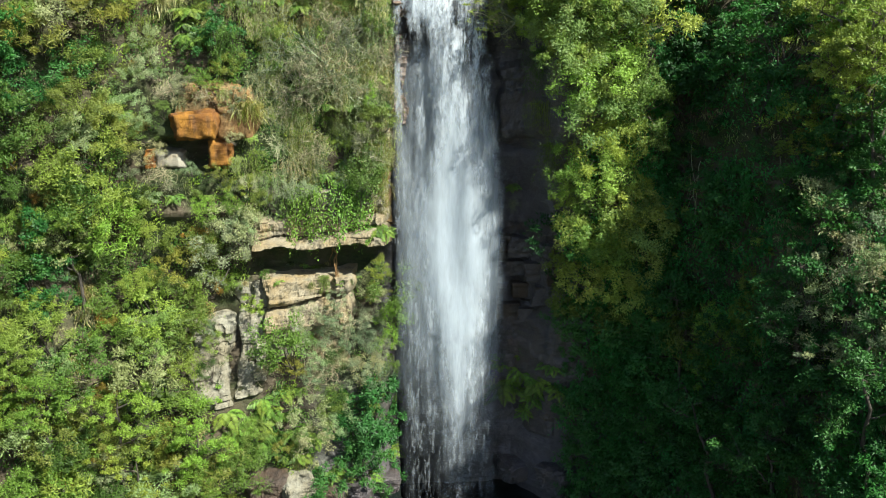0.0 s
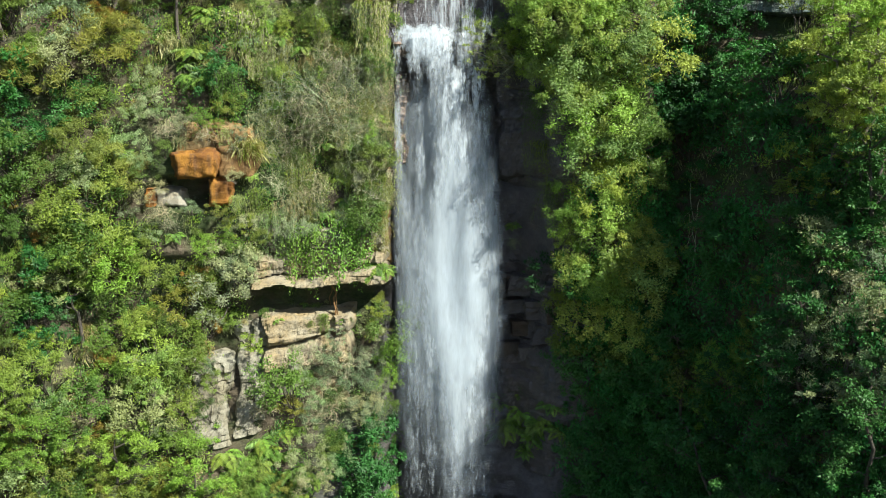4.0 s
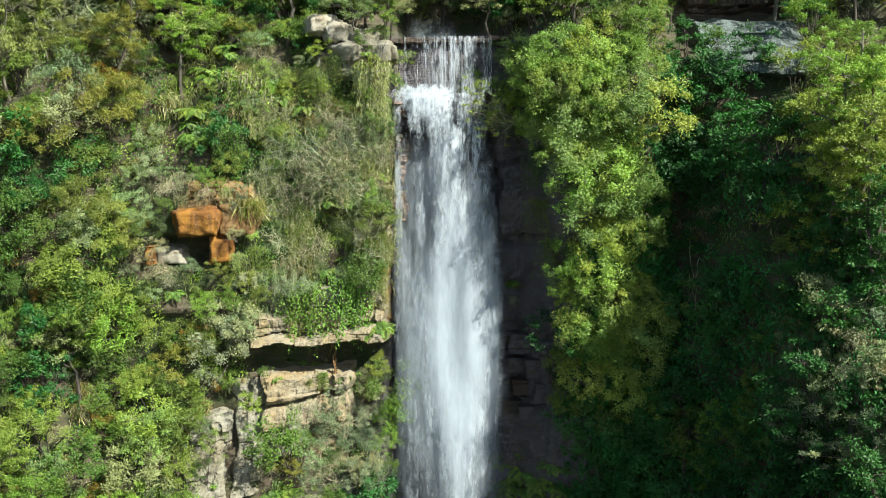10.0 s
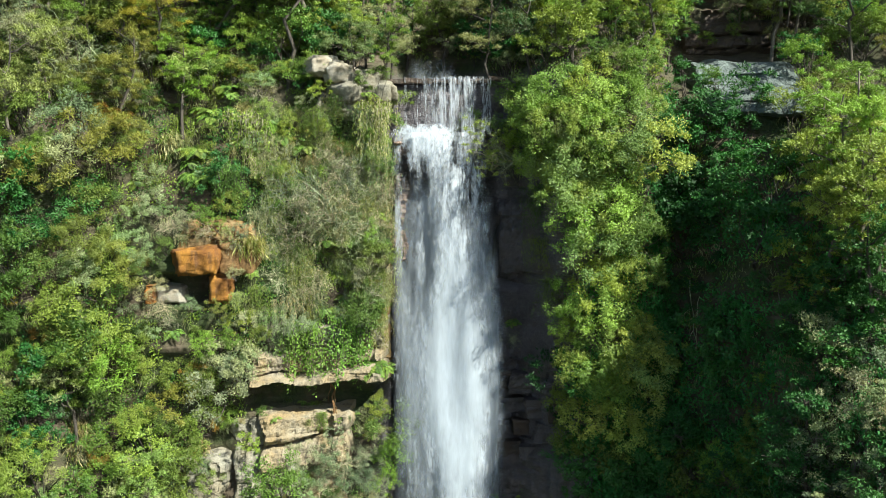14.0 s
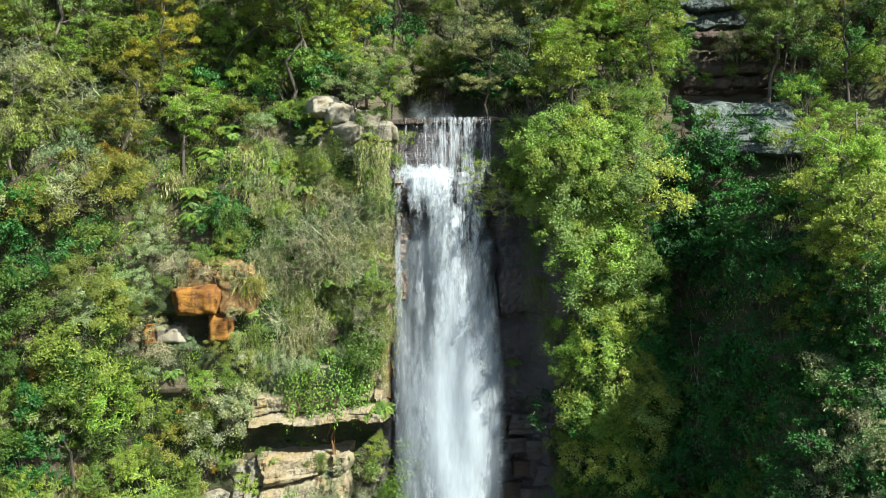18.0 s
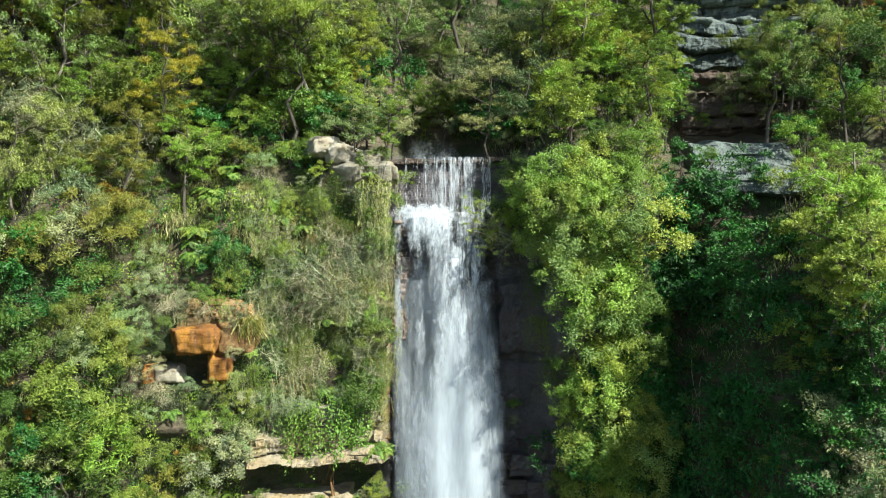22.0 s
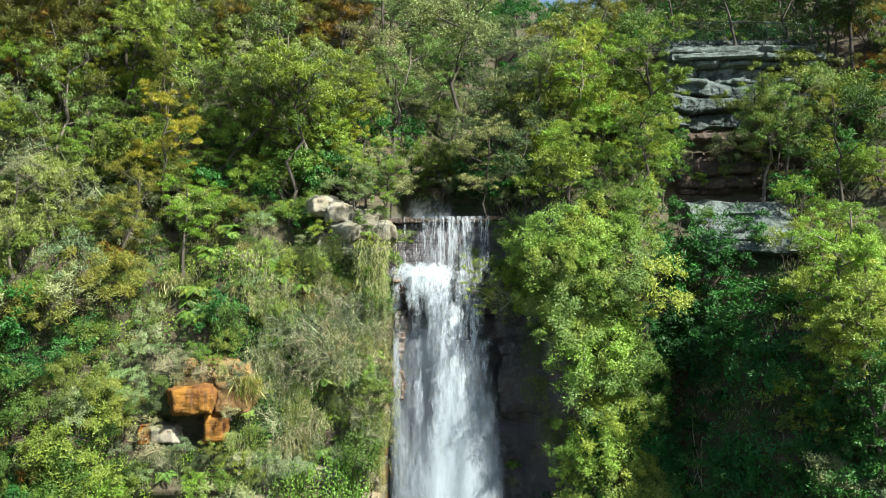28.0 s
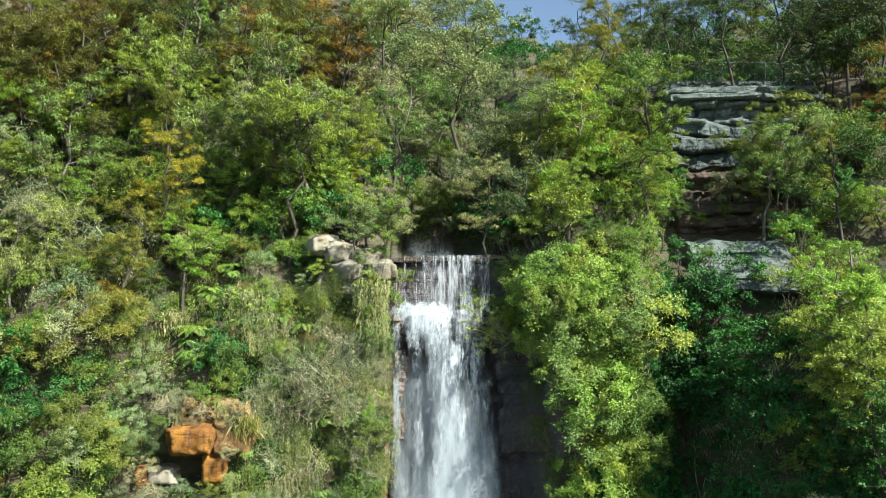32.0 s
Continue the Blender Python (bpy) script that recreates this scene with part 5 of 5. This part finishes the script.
for spot in [(-4.8, 43, 27.8, 0.5, 108), (-5.9, 42.6, 27.6, 0.4, 110), (12.4, 34.2, 17.8, 0.25, 111), (12.8, 33.6, 18, 0.25, 112), (13.3, 32.8, 17.7, 0.22, 113)]:
    tree("pale", *spot)
# gums with shade painted into their leaves, round the lookout and high up
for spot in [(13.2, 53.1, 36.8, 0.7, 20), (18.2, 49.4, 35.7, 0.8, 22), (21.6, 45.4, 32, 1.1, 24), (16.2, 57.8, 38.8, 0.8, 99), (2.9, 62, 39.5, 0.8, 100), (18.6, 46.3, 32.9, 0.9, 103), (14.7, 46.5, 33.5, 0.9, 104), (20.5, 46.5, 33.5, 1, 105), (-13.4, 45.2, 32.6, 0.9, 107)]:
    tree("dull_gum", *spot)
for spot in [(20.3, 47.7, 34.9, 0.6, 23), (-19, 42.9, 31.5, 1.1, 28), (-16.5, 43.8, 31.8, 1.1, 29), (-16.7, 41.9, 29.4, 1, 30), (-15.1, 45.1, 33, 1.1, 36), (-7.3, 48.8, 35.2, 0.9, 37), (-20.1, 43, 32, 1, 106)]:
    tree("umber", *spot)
for spot in [(20.9, 45, 31.3, 0.5, 25), (-10.2, 47, 33.8, 1, 31), (-5.4, 47.9, 33.4, 0.9, 32), (-19.1, 42, 30.4, 0.8, 34)]:
    tree("rust", *spot)
# trees whose dark leaf colour stands in for shade, mostly right of the falls
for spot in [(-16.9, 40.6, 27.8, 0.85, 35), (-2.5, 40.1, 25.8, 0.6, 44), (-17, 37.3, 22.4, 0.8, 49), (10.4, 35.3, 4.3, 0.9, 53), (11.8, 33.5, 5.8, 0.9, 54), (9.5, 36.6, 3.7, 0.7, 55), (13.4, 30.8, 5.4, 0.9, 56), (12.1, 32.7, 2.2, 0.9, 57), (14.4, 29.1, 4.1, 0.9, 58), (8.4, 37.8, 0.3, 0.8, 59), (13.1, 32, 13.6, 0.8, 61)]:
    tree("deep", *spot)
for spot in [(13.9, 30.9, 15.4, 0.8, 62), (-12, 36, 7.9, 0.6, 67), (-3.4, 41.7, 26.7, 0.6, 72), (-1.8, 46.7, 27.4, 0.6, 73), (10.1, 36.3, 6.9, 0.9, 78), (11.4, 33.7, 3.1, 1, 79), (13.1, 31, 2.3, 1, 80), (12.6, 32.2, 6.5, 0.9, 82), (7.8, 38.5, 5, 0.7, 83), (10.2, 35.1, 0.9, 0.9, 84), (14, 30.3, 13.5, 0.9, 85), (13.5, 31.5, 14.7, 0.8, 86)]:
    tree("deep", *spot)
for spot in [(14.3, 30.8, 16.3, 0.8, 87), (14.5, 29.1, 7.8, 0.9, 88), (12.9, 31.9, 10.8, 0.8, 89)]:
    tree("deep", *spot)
for spot in [(-18.1, 41.1, 28.8, 0.6, 47), (-16.1, 39, 25.6, 0.6, 48), (13.8, 30.5, 12.2, 0.8, 50), (13.5, 30.9, 10.5, 0.65, 51), (12.3, 33.1, 10.8, 0.4, 52), (14.3, 29.5, 10.3, 0.8, 81), (14.1, 30.3, 13.7, 0.6, 114)]:
    tree("silver", *spot)

tree("dark_gum", 4.4, 43.6, 29.9, 0.8, 18)
tree("vivid", 9.0, 43.4, 29.7, 1.0, 19)
tree("vivid", 9.9, 43.2, 29.4, 0.7, 98)
tree("pale", 6.3, 41.8, 26.9, 0.75, 119)
tree("pale", 8.6, 41.0, 26.6, 0.8, 120)
tree("pale", 6.1, 42.5, 29.5, 0.9, 7)
tree("lime", 4.9, 41.4, 27.0, 0.7, 121)
tree("pale", 5.9, 43.4, 30.6, 0.95, 115)
tree("lime", 7.9, 42.6, 28.4, 0.8, 116)
tree("dull_gum", 17.9, 41.1, 26.4, 0.8, 27)
tree("olive", 15.0, 43.4, 28.2, 0.75, 117)
tree("gum", 15.9, 43.2, 28.0, 0.7, 118)
tree("gold", -12.0, 40.9, 26.8, 0.85, 1)
tree("gold", -4.4, 42.4, 27.2, 0.62, 4)
tree("gold", -15.6, 43.6, 31.6, 0.6, 5)
tree("slim_gum", -6.6, 41.0, 25.9, 0.95, 3, 2)
tree("slim_gum", -3.7, 43.8, 28.0, 0.6, 5, 0)
tree("slim_gum", -3.7, 45.8, 30.1, 0.5, 7, -6)
tree("slim_gum", 20.7, 57.2, 39.1, 0.8, 9, 0)
tree("slim_gum", -18.3, 41.7, 29.5, 0.6, 3, -10)
tree("slim_gum", -14.8, 42.8, 29.7, 0.8, 7, 12)
tree("slim_gum", -11.1, 41.9, 27.8, 0.85, 4, 45)

# the wood on the slopes above the rim
random.seed(5)
for row in range(7):
    for col in range(17):
        x, z = -25 + col * 3.1 + random.uniform(-1.2, 1.2) + (row % 2) * 1.5, 27.5 + row * 2.4 + random.uniform(-0.9, 0.9)
        y = surface(x, z)
        if abs(x) > 0.52 * y or (-4 < x < 4.5 and z < 29.5) or (9 < x < 19.5 and z < 36.5) or (4 < x < 8.5 and z > 37):
            continue
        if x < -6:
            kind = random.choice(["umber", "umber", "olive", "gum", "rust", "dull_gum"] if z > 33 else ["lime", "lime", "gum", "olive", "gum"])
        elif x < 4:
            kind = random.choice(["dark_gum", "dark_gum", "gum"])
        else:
            # higher up, mostly the gums with the shade-darkened leaf
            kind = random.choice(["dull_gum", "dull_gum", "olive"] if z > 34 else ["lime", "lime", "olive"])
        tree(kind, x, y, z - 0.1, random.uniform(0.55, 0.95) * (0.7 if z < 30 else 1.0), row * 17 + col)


# ferns, tussocks and creepers on the sunny wall beside the falls
random.seed(31)
for i in range(130):
    x, z = random.uniform(-13, -2.8), random.uniform(15.5, 26)
    if not (-11.8 < x < -7.2 and 16.8 < z < 20.8) and not (-8.3 < x and z < 16.4):
        set_plant(random.choice("ffgvvtsy"), x, z, random.uniform(0.45, 0.85))
for i in range(100):
    x, z = random.uniform(-8.2, -2.6), random.uniform(16.6, 25.6)
    set_plant("shyfvtyhfvphfy"[i % 14], x, z, random.uniform(0.5, 0.9))
for i in range(60):
    x, z = random.uniform(-19, -3), random.uniform(3, 15)
    if not (-10.8 < x and z > 7.2):
        set_plant(random.choice("ffgvy"), x, z, random.uniform(0.4, 0.8))
for i in range(30):
    set_plant("hbytg"[i % 5], -2.55 + random.uniform(-0.2, 0.16), 16.3 + i * 0.29, random.uniform(0.5, 0.9))


# plants that hang over the rim of the pale ledge and beside the hollow
for i in range(34):
    set_plant("shhfs"[i % 5], random.uniform(-8.2, -2.7), random.uniform(15.6, 16.9), random.uniform(0.35, 0.6))
for i in range(12):
    set_plant("vfg"[i % 3], random.uniform(-8.4, -3.8), random.uniform(12.0, 12.7), random.uniform(0.25, 0.45))


# undergrowth behind the railing
for i in range(60):
    set_plant("ddbdd"[i % 5], 10.2 + (i % 12) * 0.85 + random.uniform(-0.3, 0.3), 36.3 + (i // 12) * 0.9 + random.uniform(-0.2, 0.3), random.uniform(0.5, 0.9))


for i in range(50):
    set_plant("ddebd"[i % 5], random.uniform(15, 26), random.uniform(34, 41), random.uniform(0.6, 1.2))
for i in range(70):
    set_plant("oocebs"[i % 6], random.uniform(-20, -9.5), random.uniform(4, 26), random.uniform(0.3, 0.6))
for x, z, size in [(-17.0, 27.3, 1.7), (-15.6, 27.9, 1.6), (-16.4, 26.5, 1.8), (-14.6, 26.4, 1.4), (-18.2, 28.6, 1.6), (-13.6, 25.6, 1.2), (-17.6, 25.2, 1.4)]:
    set_plant("t", x, z, size)
for x, z, kind, size in [(-8.3, 19.9, "s", 0.4), (-8.1, 19.0, "h", 0.4), (-8.9, 20.3, "h", 0.4), (-9.6, 20.1, "t", 0.5), (-10.7, 20.0, "h", 0.35), (-7.9, 18.4, "f", 0.45), (-10.4, 20.4, "s", 0.5), (-9.8, 20.5, "y", 0.5), (-9.2, 20.2, "y", 0.4), (-8.6, 19.6, "t", 0.5), (-11.2, 19.3, "b", 0.45), (-12.0, 18.4, "y", 0.5), (-8.4, 17.6, "h", 0.4), (-8.5, 18.2, "s", 0.4), (-11.0, 20.3, "t", 0.6), (-11.5, 16.9, "t", 0.7), (-10.3, 16.9, "s", 0.4), (-9.2, 16.7, "y", 0.45)]:
    plant(kind, pose(x, surface(x, z) - (0.5 if z > 17.5 else 0.3), z, LEAN.get(kind, 38), 0, 0) @ Matrix.Scale(size, 4))
# bright undergrowth along the rim, above the sheer wall
for i in range(52):
    set_plant("yfpyvybf"[i % 8], random.uniform(-12.0, -5.2), random.uniform(25.6, 28.6), random.uniform(0.55, 1.05))
make_leaning_bush()


# dead stems hanging in the gully, and a rusty root under the ledge
def hanging_stem(name, label, a, b, r, material, forks, seed):
    rng = np.random.default_rng(seed)
    thing = tagged(new(name), label, "root")
    main = limb(rng, a, b, r, r * 0.5, 9, 0.035)
    v, f = tubes([main], 5)
    child("stem", mesh_of("stem", v, f, M[material], True), thing)
    for i in range(forks):
        p = np.array(main[2 + i % 4][0])
        q = p + np.array([rng.normal(0, 0.3), -rng.uniform(0.0, 0.15), -rng.uniform(0.5, 1.1)])
        v, f = tubes([limb(rng, p, q, r * 0.5, r * 0.2, 5, 0.06)], 4)
        child("side_stem", mesh_of("side_stem", v, f, M[material], True), thing)


hanging_stem("dead_vine", "pale dead vine hanging in the dark gully", (10.1, 37.9, 18.2), (10.35, 36.9, 14.3), 0.018, "twig", 6, 1)
hanging_stem("dead_vine", "pale dead vine hanging in the dark gully", (10.4, 37.5, 17.6), (10.1, 36.8, 15.2), 0.014, "twig", 4, 2)
hanging_stem("hanging_root", "rusty orange root hanging under the pale ledge", (-4.75, 39.3, 14.0), (-4.65, 38.9, 12.1), 0.06, "rock_rust", 4, 3)
hanging_stem("dead_branch", "grey dead branch above the lip of the falls", (-3.1, 44.4, 28.3), (-4.6, 42.0, 27.6), 0.05, "twig", 5, 4)


# plants set singly round the rocks and the water
for spot in [(-3.18, 14.13, 0.9), (-2.46, 14.2, 0.7), (-7.09, 12.21, 0.5), (-9.27, 6.74, 1.1), (-8.37, 6.37, 1.2), (-7.47, 6.69, 1.1), (-8.8, 5.55, 1.1), (-7.67, 5.12, 1.2), (-6.53, 5.63, 1), (-5.59, 5.21, 1), (-4.64, 6.96, 0.9), (-7.01, 7.33, 0.9), (-6.28, 4.67, 1), (3.59, 7.18, 1), (4.31, 6.97, 1.1), (4.99, 8.04, 1), (4.09, 6.04, 0.9), (5.28, 6.7, 1), (3.09, 6.54, 0.8), (-9.76, 27.38, 1)]:
    set_plant("f", *spot)
for spot in [(-9.21, 26.02, 1.2), (-9.66, 24.78, 1.1), (-10.38, 22.43, 1), (16.13, 38, 0.8), (-7.16, 26.86, 0.9), (-8.35, 26.57, 1), (-2.48, 3.36, 0.9), (-3.47, 2.76, 0.9), (-2.22, 5.95, 0.7), (3.12, 15.81, 0.5), (-2.86, 14.38, 0.8), (-6.76, 24.08, 0.9), (-5.8, 23.6, 0.9), (-7.41, 22.65, 1)]:
    set_plant("f", *spot)
for spot in [(-3.11, 11.03, 0.75), (-3.38, 9.2, 0.8), (-3.53, 7.64, 0.8), (-5.92, 10.11, 0.75), (-5.47, 8.46, 0.7), (-5.76, 15.87, 0.5), (-8.41, 13.36, 0.8), (-8.72, 14.11, 0.8), (-8.02, 14.44, 0.6), (-4.84, 9.86, 0.8), (-4.13, 8.76, 0.8), (-5.34, 9.27, 0.6), (-3.87, 9.83, 0.7), (-4.58, 11.04, 0.5), (-12.11, 17.37, 0.7), (-3.25, 9.78, 0.7), (-3.39, 8.68, 0.8), (-3.29, 7.61, 0.8), (-3.43, 20.33, 0.8), (-4.13, 20.57, 0.8)]:
    set_plant("s", *spot)
for spot in [(-5.6, 7.72, 0.7), (-6.17, 9.36, 0.6)]:
    set_plant("s", *spot)
for spot in [(-2.86, 11.87, 0.6), (5.26, 15.62, 0.5), (5.12, 16.46, 0.5), (1.25, 24.46, 0.5), (2.35, 23.97, 0.5), (1.91, 22.69, 0.4), (4.18, 22.64, 0.9), (3.56, 23.48, 0.7), (-8.42, 15.84, 0.7), (-7.49, 12.22, 0.35), (-9.54, 9.46, 0.6), (-9.75, 8.33, 0.6), (-8.15, 11.06, 0.5), (-9.05, 11.8, 0.6), (-2.05, 24.94, 0.7), (-5.36, 24.02, 0.6), (-2.05, 24.09, 0.5), (-6.4, 24.93, 0.7), (-7.25, 23.95, 0.7), (12.33, 27.96, 0.5)]:
    set_plant("y", *spot)
for spot in [(13.5, 28.49, 0.5), (18.61, 31.83, 0.7), (5.94, 13.31, 1.2), (7.24, 13.11, 1.2), (7.29, 22.67, 1.2), (2.85, 25.44, 0.7), (4.31, 26.63, 1.1), (-4.86, 25.49, 0.6), (-3.47, 25.05, 0.5), (-2.87, 25.29, 0.5), (-5.62, 26.36, 0.5), (-5.94, 9.15, 0.5), (-2.63, 9.85, 0.5), (-2.53, 8.67, 0.6), (-2.87, 10.95, 0.45), (5.61, 10.53, 1), (6.8, 10.3, 1.1), (9.05, 13.4, 1.1)]:
    set_plant("y", *spot)
for spot in [(-6.55, 8.16, 0.6), (-4.65, 6.35, 0.7), (-3.16, 20.85, 0.8), (-3.2, 19.21, 0.8), (-7.52, 15.39, 0.6), (-3.92, 23.11, 0.9), (-2.74, 23.41, 0.8), (-4.4, 23.35, 0.9), (-3.21, 23.35, 0.9), (-3.2, 22.15, 0.9), (19.97, 33.64, 0.9), (17.87, 29.52, 1), (16.46, 27.67, 0.8), (11.29, 25.81, 0.6), (2.38, 27.46, 0.7), (5.1, 16.62, 1), (6.5, 16.28, 1.2), (5.43, 14.18, 1), (-5.18, 24.93, 0.7), (-4.63, 7.85, 0.7)]:
    set_plant("b", *spot)
for spot in [(-6.3, 27.27, 0.8), (-6.12, 26.16, 0.8), (-2.43, 7.5, 0.6), (-12.65, 18, 0.8), (-13.14, 17.58, 0.8), (5.28, 12.44, 0.9)]:
    set_plant("b", *spot)
for spot in [(-5.24, 8.05, 1.1), (-4.63, 8.58, 0.8), (1.37, 24.03, 0.9), (2.35, 23.29, 0.9), (-11.06, 17.4, 0.9), (-11.32, 16.38, 0.9), (-5.61, 20.57, 1.2), (-4.79, 21.03, 1.2), (-6.22, 19.68, 1.1), (-2.98, 18.27, 0.9), (-7.71, 8.52, 0.6), (-7.93, 25.61, 0.9), (4.95, 20.96, 0.9), (5.59, 19.1, 1), (5.85, 18.41, 1), (-4.36, 10.06, 0.9), (3.06, 15.09, 0.4), (-3.91, 21.73, 1), (-3.2, 21.25, 1), (2.84, 22.96, 0.8)]:
    set_plant("t", *spot)
for spot in [(-4.39, 22.65, 1.1), (-3.44, 22.38, 1.2), (-5.08, 21.71, 1.1), (-2.5, 21.72, 1), (-4.13, 20.29, 1.1), (-5.29, 20.33, 1), (-3.18, 19.36, 1), (1.37, 24.48, 0.6)]:
    set_plant("t", *spot)
for spot in [(-3.68, 5.58, 0.8), (-2.68, 6.17, 0.8), (-4.41, 4.73, 0.8), (5.92, 8.81, 0.8), (5.4, 9.89, 0.7), (18.27, 28.32, 1), (16.73, 29.03, 0.9), (-4.86, 27.89, 0.8), (-3.78, 27.4, 0.7), (-3.04, 27.72, 0.7), (-2.21, 27.57, 0.6), (-2.56, 28.29, 0.8), (-1.55, 28.38, 0.6), (1.56, 27.29, 0.6), (3.04, 26.8, 0.8), (1.02, 28.06, 0.6), (2.99, 27.77, 0.7), (15.54, 26.66, 1), (10.53, 25.55, 1), (11.35, 24.67, 1.1)]:
    set_plant("d", *spot)
for spot in [(12.7, 24.66, 1.1), (11.08, 28.3, 0.8), (11.52, 29.82, 0.7), (-15.87, 12.26, 0.9), (-15.49, 11.31, 0.9), (-16.05, 13.01, 0.8), (-7.96, 26.7, 0.8), (-5.78, 25.76, 0.6), (-2.46, 4.62, 0.8), (-3.08, 4.02, 0.9), (-3.7, 3.42, 0.9), (-2.26, 1.49, 0.8), (-2.98, 1.37, 0.8), (-2.12, 3.71, 0.7)]:
    set_plant("d", *spot)
for spot in [(-4.12, 20.8, 1), (-5.06, 20.35, 1), (-4.46, 16.39, 0.7), (-10.23, 11.17, 1), (-9.3, 12.07, 1), (-10.89, 10.03, 0.8), (-3.47, 25.07, 0.5), (-2.28, 25.56, 0.5), (-8.25, 25.24, 1), (20.77, 38.45, 0.9), (5.66, 20.64, 0.9), (-4.03, 26.35, 0.6), (-12.47, 19.27, 0.9), (-5.56, 23.06, 0.9), (-4.62, 22.82, 0.9), (-3.92, 23.6, 1.1), (-2.97, 23.33, 1), (-4.86, 23.84, 1.1), (-5.81, 24.35, 1.2), (-6.8, 25.03, 1.1)]:
    set_plant("g", *spot)
for spot in [(-3.42, 20.49, 1), (-4.35, 20.03, 1)]:
    set_plant("g", *spot)
for spot in [(-5.74, 17.37, 0.9), (4.14, 21.66, 1), (4.29, 19.57, 1), (4.54, 17.91, 0.9), (-4.44, 25.53, 0.8), (-3.46, 25.05, 0.8), (-5.53, 12.44, 0.5)]:
    set_plant("v", *spot)
for spot in [(18.58, 34.24, 0.7), (0.17, 28, 0.7), (3.02, 26.45, 0.9), (2.68, 28.35, 0.9), (15.71, 27.62, 0.9)]:
    set_plant("e", *spot)
for spot in [(5.13, 21.5, 1.3), (6.19, 20.33, 1.4), (6.78, 21.95, 1.3), (7.34, 19.79, 1.2), (5.92, 18.91, 1.3), (6.54, 17.71, 1.2), (7.43, 18.14, 1.1), (5.02, 15.79, 0.6), (6.36, 14.14, 1.3), (7.73, 14.79, 1.3), (8.74, 14.8, 1.2), (4.59, 21.91, 1), (4.19, 22.4, 0.9), (3.88, 22.91, 0.8), (3.57, 24.74, 1), (4.08, 23.22, 1.1), (4.52, 25.34, 1.1), (5.03, 24.08, 1.2), (4.77, 22.06, 1.1), (5.99, 25.02, 1.2)]:
    set_plant("p", *spot)
for spot in [(6.37, 23.15, 1.2), (5.68, 21.31, 1.2), (6.81, 21.38, 1.1), (5.22, 20, 1.1), (-4.4, 23.54, 0.6), (-3.45, 23.06, 0.6), (-2.5, 23.61, 0.5), (-5.32, 22.59, 0.6), (-2.27, 22.16, 0.5), (-6.74, 23.54, 0.6), (7.38, 25.15, 1), (2.85, 23.54, 0.6), (2.47, 24.34, 0.5), (-9.69, 28.99, 1.2), (-8.6, 30.24, 1.2), (-10.55, 30.24, 1.1), (-6.62, 29.43, 1.1), (-5.41, 29.1, 1.2), (-4.88, 30.54, 1), (-5.91, 28.08, 0.9)]:
    set_plant("p", *spot)
for spot in [(-4.43, 28.73, 0.9), (-8.92, 27.68, 1), (-7.87, 27.47, 0.9), (-7.36, 24.86, 0.8), (-6.36, 24.37, 0.8), (-5.38, 24.2, 0.7), (-4.86, 23.24, 0.7), (-6.72, 22.47, 0.8), (-5.78, 21.59, 0.7), (-7.68, 23.41, 0.8), (3.35, 25.31, 0.9), (3.78, 24.07, 0.9), (3.1, 23.96, 0.7), (4.58, 23.75, 1), (5.46, 22.76, 1.1), (3.66, 22.44, 0.8), (6.02, 11.76, 1.2), (7.19, 11.83, 1.2), (8.34, 12.63, 1.2), (7.95, 10.92, 1.1)]:
    set_plant("p", *spot)
